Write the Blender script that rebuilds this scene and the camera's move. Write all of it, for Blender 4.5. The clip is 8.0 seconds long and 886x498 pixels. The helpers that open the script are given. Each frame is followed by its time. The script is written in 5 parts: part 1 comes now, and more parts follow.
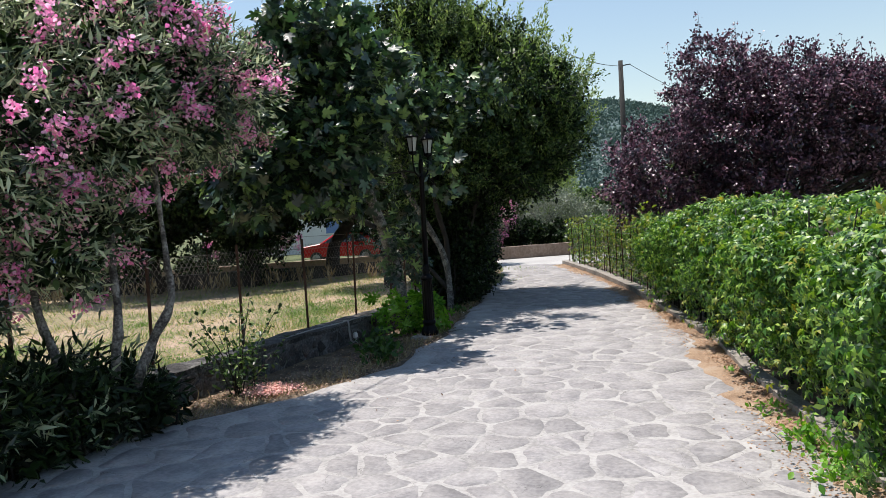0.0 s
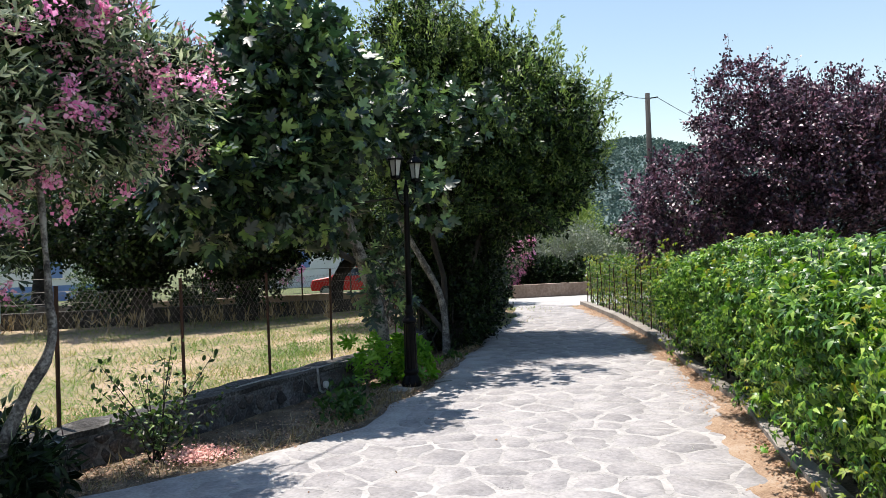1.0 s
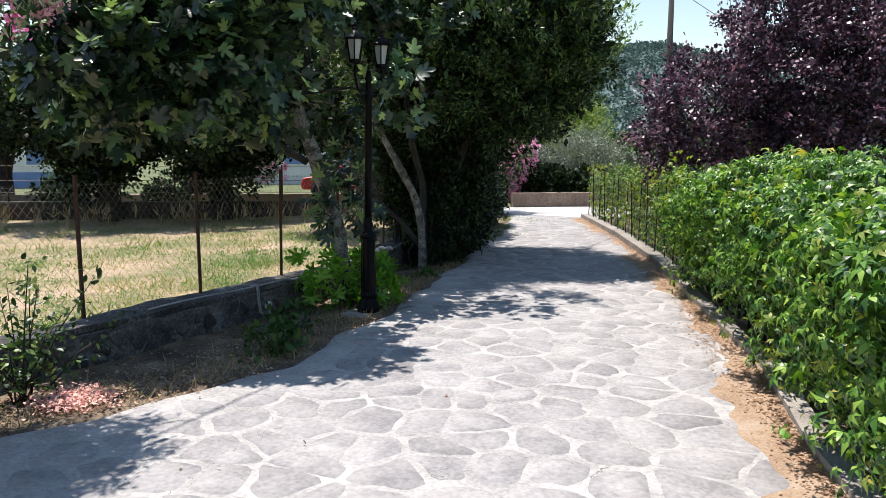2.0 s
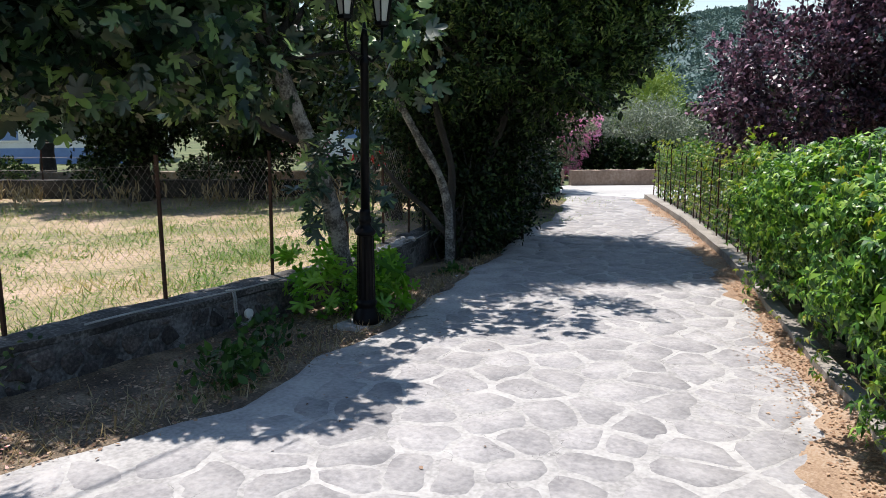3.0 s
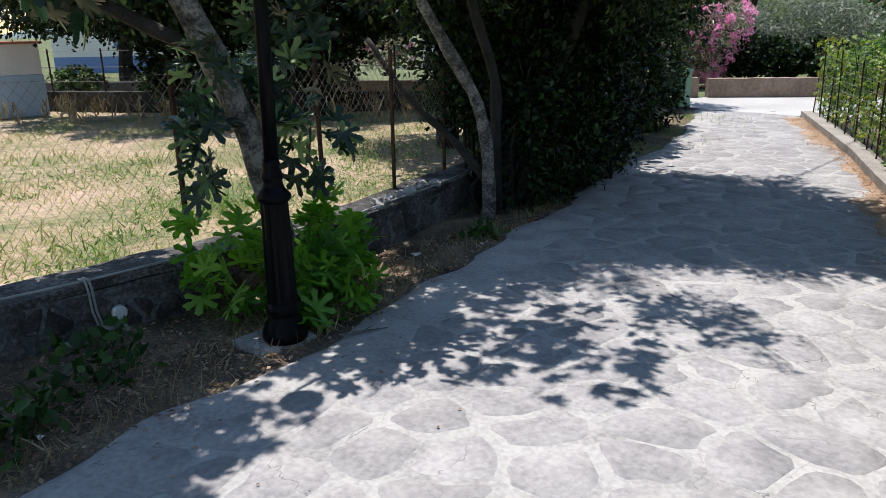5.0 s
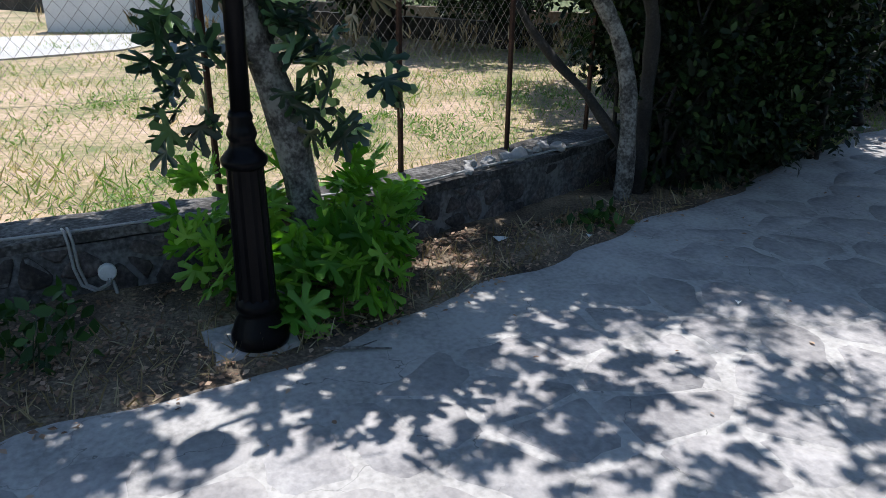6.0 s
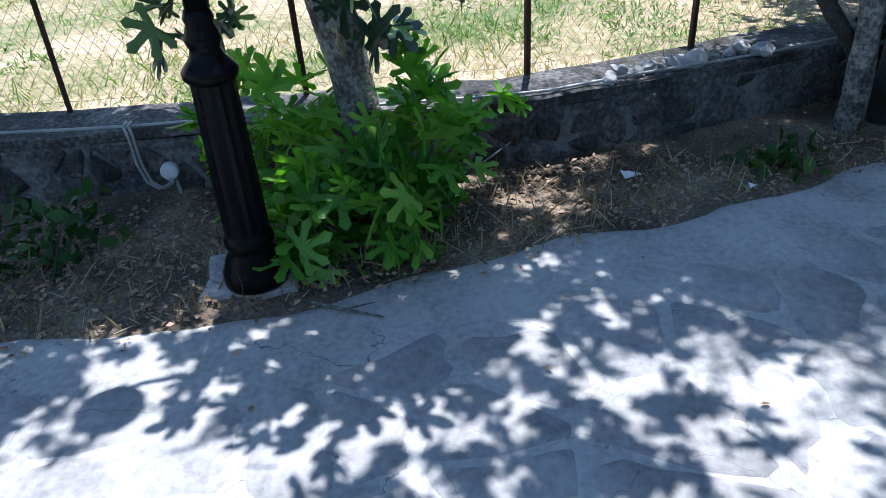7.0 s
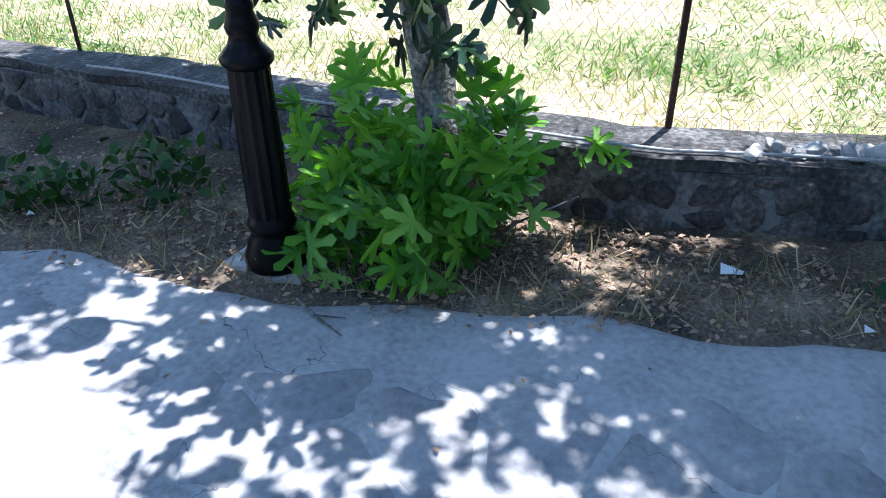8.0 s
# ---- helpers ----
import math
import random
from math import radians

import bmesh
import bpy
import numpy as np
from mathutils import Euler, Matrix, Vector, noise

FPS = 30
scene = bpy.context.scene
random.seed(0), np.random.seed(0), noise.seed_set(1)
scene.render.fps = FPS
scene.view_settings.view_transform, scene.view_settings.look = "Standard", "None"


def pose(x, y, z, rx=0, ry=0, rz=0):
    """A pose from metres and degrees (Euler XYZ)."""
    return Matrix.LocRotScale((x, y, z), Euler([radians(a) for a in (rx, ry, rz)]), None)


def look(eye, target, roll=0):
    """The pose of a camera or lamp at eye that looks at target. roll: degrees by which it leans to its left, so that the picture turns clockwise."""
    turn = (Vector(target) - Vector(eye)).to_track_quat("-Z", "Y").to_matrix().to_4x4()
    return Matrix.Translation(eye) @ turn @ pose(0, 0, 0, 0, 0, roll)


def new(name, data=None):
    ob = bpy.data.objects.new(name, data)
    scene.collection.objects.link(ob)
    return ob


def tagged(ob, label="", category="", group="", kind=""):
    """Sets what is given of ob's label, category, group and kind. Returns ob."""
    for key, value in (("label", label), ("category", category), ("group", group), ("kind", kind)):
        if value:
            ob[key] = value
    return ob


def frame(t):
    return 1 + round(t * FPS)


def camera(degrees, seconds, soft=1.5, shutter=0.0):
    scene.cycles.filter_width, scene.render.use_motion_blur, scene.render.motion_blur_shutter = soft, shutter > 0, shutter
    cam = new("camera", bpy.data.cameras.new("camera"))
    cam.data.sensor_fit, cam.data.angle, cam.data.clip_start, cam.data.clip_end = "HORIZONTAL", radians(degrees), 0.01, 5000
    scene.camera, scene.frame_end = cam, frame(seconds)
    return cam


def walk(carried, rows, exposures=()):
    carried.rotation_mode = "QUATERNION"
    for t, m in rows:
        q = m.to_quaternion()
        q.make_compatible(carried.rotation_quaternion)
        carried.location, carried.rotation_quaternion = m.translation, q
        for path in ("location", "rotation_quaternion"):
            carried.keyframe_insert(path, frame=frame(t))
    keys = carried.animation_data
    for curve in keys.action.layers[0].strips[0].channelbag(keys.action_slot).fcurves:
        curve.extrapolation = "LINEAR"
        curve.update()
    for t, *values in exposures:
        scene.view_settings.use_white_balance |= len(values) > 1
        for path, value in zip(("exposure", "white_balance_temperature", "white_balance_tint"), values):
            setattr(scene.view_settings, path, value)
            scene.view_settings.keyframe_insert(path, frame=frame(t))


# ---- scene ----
cam = camera(63.1, 8.0, soft=0.8)
PATH = [
    (0, (0.733, 0.102, 1.534), (-0.122, 1.907, 1.441), -3.4),
    (0.5, (0.689, 0.866, 1.509), (-0.219, 2.648, 1.509), -1.6),
    (1, (0.632, 1.685, 1.495), (-0.289, 3.46, 1.502), -2.1),
    (1.5, (0.503, 2.5, 1.509), (-0.428, 4.268, 1.451), -0.8),
    (1.7, (0.424, 2.841, 1.512), (-0.484, 4.613, 1.325), 0.1),
    (3, (0.012, 5.044, 1.571), (-1.077, 6.687, 1.233), 0.0),
    (3.5, (-0.202, 5.875, 1.571), (-1.415, 7.414, 1.171), -0.9),
    (4, (-0.422, 6.647, 1.548), (-1.675, 8.142, 1.106), 0.8),
    (4.5, (-0.584, 7.383, 1.522), (-1.845, 8.843, 0.993), -0.6),
    (5.8, (-1.207, 9.51, 1.404), (-2.801, 10.491, 0.699), 0.6),
    (6, (-1.293, 9.815, 1.392), (-2.939, 10.67, 0.642), 0.7),
    (6.5, (-1.578, 10.506, 1.366), (-3.276, 11.088, 0.484), -0.1),
    (7, (-1.849, 11.196, 1.336), (-3.547, 11.25, 0.281), -3.8),
    (7.5, (-2.164, 11.761, 1.299), (-3.784, 11.467, 0.163), -2.8),
    (8, (-2.303, 12.31, 1.308), (-3.863, 11.584, 0.288), -1.0),
]
EXPOSURES = [(0.0, 0.42, 6600, 13), (1.0, 0.72, 6650, 13), (1.7, 0.72, 6600, 13), (3.0, 0.62, 6450, 13), (4.5, 0.5, 6400, 13), (6.0, 0.65, 6150, 12), (6.5, 0.92, 5950, 12), (7.0, 1.15, 5600, 11), (7.5, 1.22, 5350, 11), (8.0, 1.72, 5600, 12)]
walk(cam, [(t, look(eye, target, roll)) for t, eye, target, roll in PATH], EXPOSURES)

# ---- light ----
TO_SUN = Vector((-0.235, 0.055, 1.0)).normalized()
world = bpy.data.worlds.new("world")
scene.world = world
world.use_nodes = True
sky = world.node_tree.nodes.new("ShaderNodeTexSky")
sky.sky_type, sky.sun_disc = "NISHITA", False
sky.sun_elevation = math.asin(TO_SUN.z)
sky.sun_rotation = math.atan2(TO_SUN.x, TO_SUN.y)
sky.air_density, sky.dust_density, sky.ozone_density = 1.5, 0.0, 1.0
background = world.node_tree.nodes["Background"]
background.inputs["Strength"].default_value = 0.105
world.node_tree.links.new(sky.outputs[0], background.inputs["Color"])
sun = new("sun", bpy.data.lights.new("sun", "SUN"))
sun.data.energy, sun.data.angle, sun.data.color = 5.0, radians(0.55), (1.0, 0.96, 0.9)
sun.matrix_world = look(TO_SUN * 50, (0, 0, 0))


# ---- materials ----
def mat(name, base, rough=0.8, metal=0.0):
    m = bpy.data.materials.new(name)
    m.use_nodes = True
    b = m.node_tree.nodes["Principled BSDF"]
    b.inputs["Base Color"].default_value = (*base, 1)
    b.inputs["Roughness"].default_value, b.inputs["Metallic"].default_value = rough, metal
    return m


def ramp_node(nt, stops):
    r = nt.nodes.new("ShaderNodeValToRGB")
    while len(r.color_ramp.elements) < len(stops):
        r.color_ramp.elements.new(0.5)
    for e, (p, c) in zip(r.color_ramp.elements, stops):
        e.position, e.color = p, (*c, 1)
    return r


def rough_mat(name, stops, scale=4.0, fine=40.0, rough=0.9, bump=0.4, metal=0.0, piece=0.0, island=0.0, dist=0.02):
    """Two scales of noise drive the colour; the fine one also the relief. piece/island: brightness change from piece to piece."""
    m = mat(name, stops[0][1], rough, metal)
    nt = m.node_tree
    b = nt.nodes["Principled BSDF"]
    co = nt.nodes.new("ShaderNodeTexCoord")
    geo = nt.nodes.new("ShaderNodeNewGeometry")
    n1, n2 = nt.nodes.new("ShaderNodeTexNoise"), nt.nodes.new("ShaderNodeTexNoise")
    n1.inputs["Scale"].default_value, n2.inputs["Scale"].default_value = scale, fine
    n1.inputs["Detail"].default_value = n2.inputs["Detail"].default_value = 5
    nt.links.new(geo.outputs["Position"], n1.inputs["Vector"])
    nt.links.new(geo.outputs["Position"], n2.inputs["Vector"])
    mix = nt.nodes.new("ShaderNodeMath")
    mix.operation = "MULTIPLY_ADD"
    mix.inputs[1].default_value = 0.45
    nt.links.new(n2.outputs["Fac"], mix.inputs[0])
    half = nt.nodes.new("ShaderNodeMath")
    half.operation = "MULTIPLY"
    half.inputs[1].default_value = 0.55
    nt.links.new(n1.outputs["Fac"], half.inputs[0])
    nt.links.new(half.outputs[0], mix.inputs[2])
    r = ramp_node(nt, stops)
    nt.links.new(mix.outputs[0], r.inputs["Fac"])
    out = r.outputs["Color"]
    if piece or island:
        rnd = nt.nodes.new("ShaderNodeObjectInfo").outputs["Random"] if piece else geo.outputs["Random Per Island"]
        hsv = nt.nodes.new("ShaderNodeHueSaturation")
        mr = nt.nodes.new("ShaderNodeMapRange")
        k = piece or island
        mr.inputs["To Min"].default_value, mr.inputs["To Max"].default_value = 1 - k, 1 + k
        nt.links.new(rnd, mr.inputs["Value"])
        nt.links.new(mr.outputs[0], hsv.inputs["Value"])
        nt.links.new(out, hsv.inputs["Color"])
        out = hsv.outputs["Color"]
    nt.links.new(out, b.inputs["Base Color"])
    bp = nt.nodes.new("ShaderNodeBump")
    bp.inputs["Strength"].default_value, bp.inputs["Distance"].default_value = bump, dist
    nt.links.new(mix.outputs[0], bp.inputs["Height"])
    nt.links.new(bp.outputs[0], b.inputs["Normal"])
    return m


def leaf_mat(name, stops, rough=0.45, through_light=0.3, patch=0.8, single=0.7, broad=0.5, shift=-0.1, gloss=0.5):
    """Leaves: colour from leaf to leaf and in patches, gloss and some light passing through."""
    m = mat(name, stops[0][1], rough)
    nt = m.node_tree
    b = nt.nodes["Principled BSDF"]
    b.inputs["Specular IOR Level"].default_value = gloss
    geo = nt.nodes.new("ShaderNodeNewGeometry")
    n = nt.nodes.new("ShaderNodeTexNoise")
    n.inputs["Scale"].default_value = patch
    nt.links.new(geo.outputs["Position"], n.inputs["Vector"])
    mx = nt.nodes.new("ShaderNodeMath")
    mx.operation = "MULTIPLY_ADD"
    mx.inputs[1].default_value, mx.inputs[2].default_value = single, shift
    add = nt.nodes.new("ShaderNodeMath")
    add.operation = "MULTIPLY_ADD"
    add.inputs[1].default_value = broad
    nt.links.new(geo.outputs["Random Per Island"], mx.inputs[0])
    nt.links.new(n.outputs["Fac"], add.inputs[0])
    nt.links.new(mx.outputs[0], add.inputs[2])
    r = ramp_node(nt, stops)
    nt.links.new(add.outputs[0], r.inputs["Fac"])
    nt.links.new(r.outputs["Color"], b.inputs["Base Color"])
    tr = nt.nodes.new("ShaderNodeBsdfTranslucent")
    bright = nt.nodes.new("ShaderNodeHueSaturation")
    bright.inputs["Value"].default_value, bright.inputs["Saturation"].default_value = 1.6, 1.15
    nt.links.new(r.outputs["Color"], bright.inputs["Color"])
    nt.links.new(bright.outputs["Color"], tr.inputs["Color"])
    ms = nt.nodes.new("ShaderNodeMixShader")
    ms.inputs["Fac"].default_value = through_light
    nt.links.new(b.outputs[0], ms.inputs[1])
    nt.links.new(tr.outputs[0], ms.inputs[2])
    nt.links.new(ms.outputs[0], nt.nodes["Material Output"].inputs["Surface"])
    return m


M_SLAB = rough_mat("paving_stone", [(0.36, (0.19, 0.182, 0.183)), (0.5, (0.272, 0.26, 0.256)), (0.64, (0.352, 0.337, 0.327))], 3.4, 30, 0.88, 0.7, piece=0.11)
M_SLAB_FAR = rough_mat("paving_stone_far", [(0.36, (0.19, 0.182, 0.183)), (0.5, (0.272, 0.26, 0.256)), (0.64, (0.352, 0.337, 0.327))], 3.4, 30, 0.88, 0.7, island=0.11)
M_MORTAR = rough_mat("pale_mortar", [(0.36, (0.22, 0.211, 0.204)), (0.5, (0.325, 0.313, 0.3)), (0.62, (0.39, 0.377, 0.36))], 3.0, 34, 0.95, 0.7)
def cracked(m, scale, width, seed):
    """Thin dark cracks that come and go, sunk into the surface."""
    nt = m.node_tree
    b = nt.nodes["Principled BSDF"]
    geo = nt.nodes.new("ShaderNodeNewGeometry")
    warp = nt.nodes.new("ShaderNodeTexNoise")
    warp.inputs["Scale"].default_value, warp.inputs["Detail"].default_value = 5.0, 4
    nt.links.new(geo.outputs["Position"], warp.inputs["Vector"])
    mixed = nt.nodes.new("ShaderNodeVectorMath")
    mixed.operation = "MULTIPLY_ADD"
    mixed.inputs[1].default_value = (0.35, 0.35, 0.0)
    nt.links.new(warp.outputs["Color"], mixed.inputs[0])
    nt.links.new(geo.outputs["Position"], mixed.inputs[2])
    cell = nt.nodes.new("ShaderNodeTexVoronoi")
    cell.feature, cell.voronoi_dimensions = "DISTANCE_TO_EDGE", "2D"
    cell.inputs["Scale"].default_value = scale
    nt.links.new(mixed.outputs[0], cell.inputs["Vector"])
    edge = nt.nodes.new("ShaderNodeMapRange")
    edge.inputs["From Min"].default_value, edge.inputs["From Max"].default_value = 0.0, width * scale
    nt.links.new(cell.outputs["Distance"], edge.inputs["Value"])
    gap = nt.nodes.new("ShaderNodeTexNoise")
    gap.noise_dimensions, gap.inputs["W"].default_value = "4D", seed
    gap.inputs["Scale"].default_value = 1.7
    nt.links.new(geo.outputs["Position"], gap.inputs["Vector"])
    part_of = nt.nodes.new("ShaderNodeMapRange")
    part_of.inputs["From Min"].default_value, part_of.inputs["From Max"].default_value = 0.5, 0.6
    part_of.inputs["To Min"].default_value, part_of.inputs["To Max"].default_value = 1.0, 0.0
    nt.links.new(gap.outputs["Fac"], part_of.inputs["Value"])
    keep = nt.nodes.new("ShaderNodeMath")
    keep.operation = "MAXIMUM"
    nt.links.new(edge.outputs[0], keep.inputs[0])
    nt.links.new(part_of.outputs[0], keep.inputs[1])
    mix = nt.nodes.new("ShaderNodeMix")
    mix.data_type = "RGBA"
    old = b.inputs["Base Color"].links[0].from_socket
    mix.inputs[6].default_value = (0.1, 0.094, 0.09, 1)
    nt.links.new(keep.outputs[0], mix.inputs[0])
    nt.links.new(old, mix.inputs[7])
    nt.links.new(mix.outputs[2], b.inputs["Base Color"])


cracked(M_MORTAR, 1.9, 0.0035, 1.0)
cracked(M_SLAB, 1.4, 0.003, 2.0)
cracked(M_SLAB_FAR, 1.4, 0.003, 2.0)
M_DIRT = rough_mat("dry_litter_soil", [(0.34, (0.035, 0.027, 0.02)), (0.5, (0.13, 0.098, 0.067)), (0.64, (0.29, 0.223, 0.15))], 3.0, 50, 1.0, 1.0, dist=0.04)
M_FIELD = rough_mat("dry_field_soil", [(0.36, (0.11, 0.13, 0.05)), (0.46, (0.22, 0.185, 0.1)), (0.54, (0.33, 0.25, 0.16)), (0.64, (0.43, 0.31, 0.24))], 0.7, 11, 1.0, 1.0, dist=0.05)
# Wall and coping stops lowered: the trees' shade is partly in these colours.
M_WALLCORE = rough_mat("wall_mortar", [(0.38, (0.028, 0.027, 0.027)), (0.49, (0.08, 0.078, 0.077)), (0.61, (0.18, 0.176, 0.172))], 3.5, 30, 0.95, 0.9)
# Tree shade over the back wall is put into this dark stone colour.
M_BACKWALL = rough_mat("shade_dark_stone", [(0.36, (0.012, 0.012, 0.01)), (0.5, (0.035, 0.033, 0.029)), (0.66, (0.08, 0.075, 0.066))], 2.0, 20, 0.95, 0.9)
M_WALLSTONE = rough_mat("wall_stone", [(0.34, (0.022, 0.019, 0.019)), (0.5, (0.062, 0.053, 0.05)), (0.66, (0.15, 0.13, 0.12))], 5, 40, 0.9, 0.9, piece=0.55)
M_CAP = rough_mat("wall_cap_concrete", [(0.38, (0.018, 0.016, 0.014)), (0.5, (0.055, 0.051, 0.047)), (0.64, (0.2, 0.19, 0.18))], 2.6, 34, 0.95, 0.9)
M_KERB = rough_mat("kerb_concrete", [(0.3, (0.12, 0.105, 0.09)), (0.5, (0.26, 0.235, 0.205)), (0.7, (0.35, 0.325, 0.29))], 2.0, 40, 0.95, 0.7)
M_RUST = rough_mat("rusty_iron", [(0.3, (0.022, 0.012, 0.009)), (0.5, (0.06, 0.028, 0.018)), (0.7, (0.13, 0.062, 0.038))], 8, 90, 0.85, 0.5, 0.3)
M_WIRE = mat("galvanised_wire", (0.22, 0.2, 0.18), 0.6, 0.4)
M_BLACK = rough_mat("black_painted_iron", [(0.3, (0.003, 0.003, 0.004)), (0.62, (0.005, 0.005, 0.006)), (0.85, (0.014, 0.013, 0.014))], 6, 120, 0.3, 0.1, 0.0)
M_BLACK.node_tree.nodes["Principled BSDF"].inputs["Specular IOR Level"].default_value = 0.08
M_GLASS = mat("frosted_lantern_glass", (0.38, 0.39, 0.38), 0.3)
M_WHITE = rough_mat("white_plastic", [(0.3, (0.6, 0.6, 0.58)), (0.6, (0.75, 0.75, 0.74))], 8, 60, 0.4, 0.05)
M_PIPE = rough_mat("grey_pipe", [(0.3, (0.2, 0.2, 0.2)), (0.6, (0.38, 0.38, 0.37))], 8, 60, 0.5, 0.1)
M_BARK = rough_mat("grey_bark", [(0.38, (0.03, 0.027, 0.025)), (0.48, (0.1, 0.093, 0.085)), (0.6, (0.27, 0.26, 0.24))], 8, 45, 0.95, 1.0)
# Darker copy of the bark: shade under the crowns is put into it.
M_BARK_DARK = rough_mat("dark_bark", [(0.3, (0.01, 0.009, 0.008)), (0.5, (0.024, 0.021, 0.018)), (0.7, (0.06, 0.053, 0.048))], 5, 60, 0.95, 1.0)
# Fig, oleander, plum and creeper ramps scatter shade-dark and sun-bright leaves at random.
M_FIG = leaf_mat("fig_leaf", [(0.15, (0.008, 0.023, 0.014)), (0.5, (0.018, 0.046, 0.023)), (0.68, (0.06, 0.125, 0.045)), (0.9, (0.3, 0.42, 0.13))], 0.4, 0.14, gloss=0.7)
# The fig's shade on the verge weeds is put into this darker green.
M_WEED = leaf_mat("shaded_weed_leaf", [(0.1, (0.015, 0.04, 0.01)), (0.5, (0.035, 0.085, 0.018)), (0.9, (0.075, 0.15, 0.03))], 0.5, 0.25, gloss=0.3)
M_FIELDWEED = leaf_mat("field_weed_leaf", [(0.1, (0.07, 0.15, 0.03)), (0.5, (0.13, 0.23, 0.055)), (0.9, (0.24, 0.32, 0.13))], 0.6, 0.3, gloss=0.3)
# Stops raised to stand in for sun dapples on the suckers.
M_SUCKER = leaf_mat("young_fig_leaf", [(0.1, (0.05, 0.15, 0.02)), (0.5, (0.13, 0.3, 0.04)), (0.9, (0.25, 0.44, 0.08))], 0.45, 0.4, gloss=0.35)
# Mostly dark ramp: shade low in the crown is put into the leaf colour.
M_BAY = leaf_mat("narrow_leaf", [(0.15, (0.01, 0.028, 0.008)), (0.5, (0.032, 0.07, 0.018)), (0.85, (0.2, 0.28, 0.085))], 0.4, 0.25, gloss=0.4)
# Young leaves, lifted brighter still to imitate sun on the crown's top.
M_BAYTOP = leaf_mat("sunlit_young_leaf", [(0.15, (0.07, 0.125, 0.032)), (0.5, (0.19, 0.27, 0.08)), (0.85, (0.37, 0.46, 0.16))], 0.42, 0.35)
# Near-black leaf: shade in crowns, hollows and thickets is put into its colour.
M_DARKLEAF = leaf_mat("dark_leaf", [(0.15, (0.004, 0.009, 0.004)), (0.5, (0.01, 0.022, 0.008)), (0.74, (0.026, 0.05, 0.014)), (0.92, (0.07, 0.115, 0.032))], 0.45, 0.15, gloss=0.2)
M_OLEANDER = leaf_mat("oleander_leaf", [(0.15, (0.012, 0.026, 0.012)), (0.36, (0.045, 0.08, 0.036)), (0.52, (0.2, 0.26, 0.135)), (0.8, (0.52, 0.58, 0.38))], 0.36, 0.25, gloss=0.7)
M_PINK = leaf_mat("pink_petal", [(0.1, (0.66, 0.17, 0.4)), (0.5, (0.8, 0.34, 0.57)), (0.9, (0.9, 0.58, 0.73))], 0.6, 0.4, 3)
M_PLUM = leaf_mat("purple_leaf", [(0.15, (0.012, 0.008, 0.014)), (0.46, (0.032, 0.015, 0.03)), (0.64, (0.1, 0.043, 0.066)), (0.86, (0.34, 0.2, 0.26))], 0.42, 0.2, gloss=0.6)
M_CREEPER = leaf_mat("creeper_leaf", [(0.15, (0.014, 0.044, 0.01)), (0.46, (0.05, 0.135, 0.022)), (0.65, (0.13, 0.26, 0.038)), (0.88, (0.34, 0.47, 0.09))], 0.4, 0.22, gloss=0.45)
M_YOUNG = leaf_mat("yellow_green_leaf", [(0.1, (0.12, 0.19, 0.03)), (0.6, (0.22, 0.29, 0.05)), (0.95, (0.4, 0.3, 0.06))], 0.5, 0.35)
M_OLIVE = leaf_mat("silver_leaf", [(0.1, (0.09, 0.12, 0.075)), (0.5, (0.17, 0.2, 0.14)), (0.9, (0.28, 0.31, 0.23))], 0.5, 0.2)
M_CONIFER = leaf_mat("conifer_leaf", [(0.1, (0.10, 0.17, 0.03)), (0.5, (0.19, 0.27, 0.05)), (0.9, (0.28, 0.34, 0.08))], 0.6, 0.2)
M_GRASS = leaf_mat("grass_blade", [(0.2, (0.12, 0.22, 0.05)), (0.42, (0.21, 0.26, 0.085)), (0.58, (0.33, 0.285, 0.135)), (0.85, (0.46, 0.385, 0.22))], 0.7, 0.45, 0.7, 0.5, 1.1, -0.38)
M_STRAW = leaf_mat("dry_straw", [(0.2, (0.14, 0.105, 0.05)), (0.6, (0.28, 0.22, 0.115)), (0.9, (0.45, 0.385, 0.25))], 0.8, 0.2, 2)
M_LITTER = leaf_mat("fallen_leaf", [(0.1, (0.11, 0.066, 0.043)), (0.5, (0.27, 0.172, 0.113)), (0.9, (0.46, 0.33, 0.235))], 0.9, 0.2, 2)
M_LITTER_PALE = leaf_mat("sun_bleached_leaf", [(0.1, (0.2, 0.12, 0.075)), (0.5, (0.36, 0.235, 0.155)), (0.9, (0.5, 0.37, 0.26))], 0.9, 0.3, 2, gloss=0.2)
M_WOOD = rough_mat("weathered_pole_wood", [(0.3, (0.02, 0.0195, 0.019)), (0.6, (0.04, 0.0385, 0.037))], 3, 40, 0.95, 0.3)
M_CABLE = mat("black_cable", (0.02, 0.02, 0.02), 0.6)
M_PLASTER = rough_mat("white_plaster", [(0.3, (0.55, 0.55, 0.54)), (0.6, (0.7, 0.7, 0.69))], 0.8, 25, 0.9, 0.2)
M_BLUE = rough_mat("blue_paint", [(0.3, (0.1, 0.17, 0.36)), (0.6, (0.15, 0.24, 0.46))], 2, 30, 0.6, 0.1)
M_ROOF = rough_mat("clay_roof", [(0.3, (0.3, 0.11, 0.07)), (0.6, (0.45, 0.19, 0.12))], 3, 30, 0.9, 0.5)
M_RED = rough_mat("red_car_paint", [(0.3, (0.4, 0.01, 0.012)), (0.7, (0.5, 0.016, 0.016))], 2, 60, 0.25, 0.0)
M_DARKGLASS = mat("dark_window_glass", (0.02, 0.025, 0.03), 0.08)
M_RUBBER = mat("black_rubber", (0.02, 0.02, 0.02), 0.8)
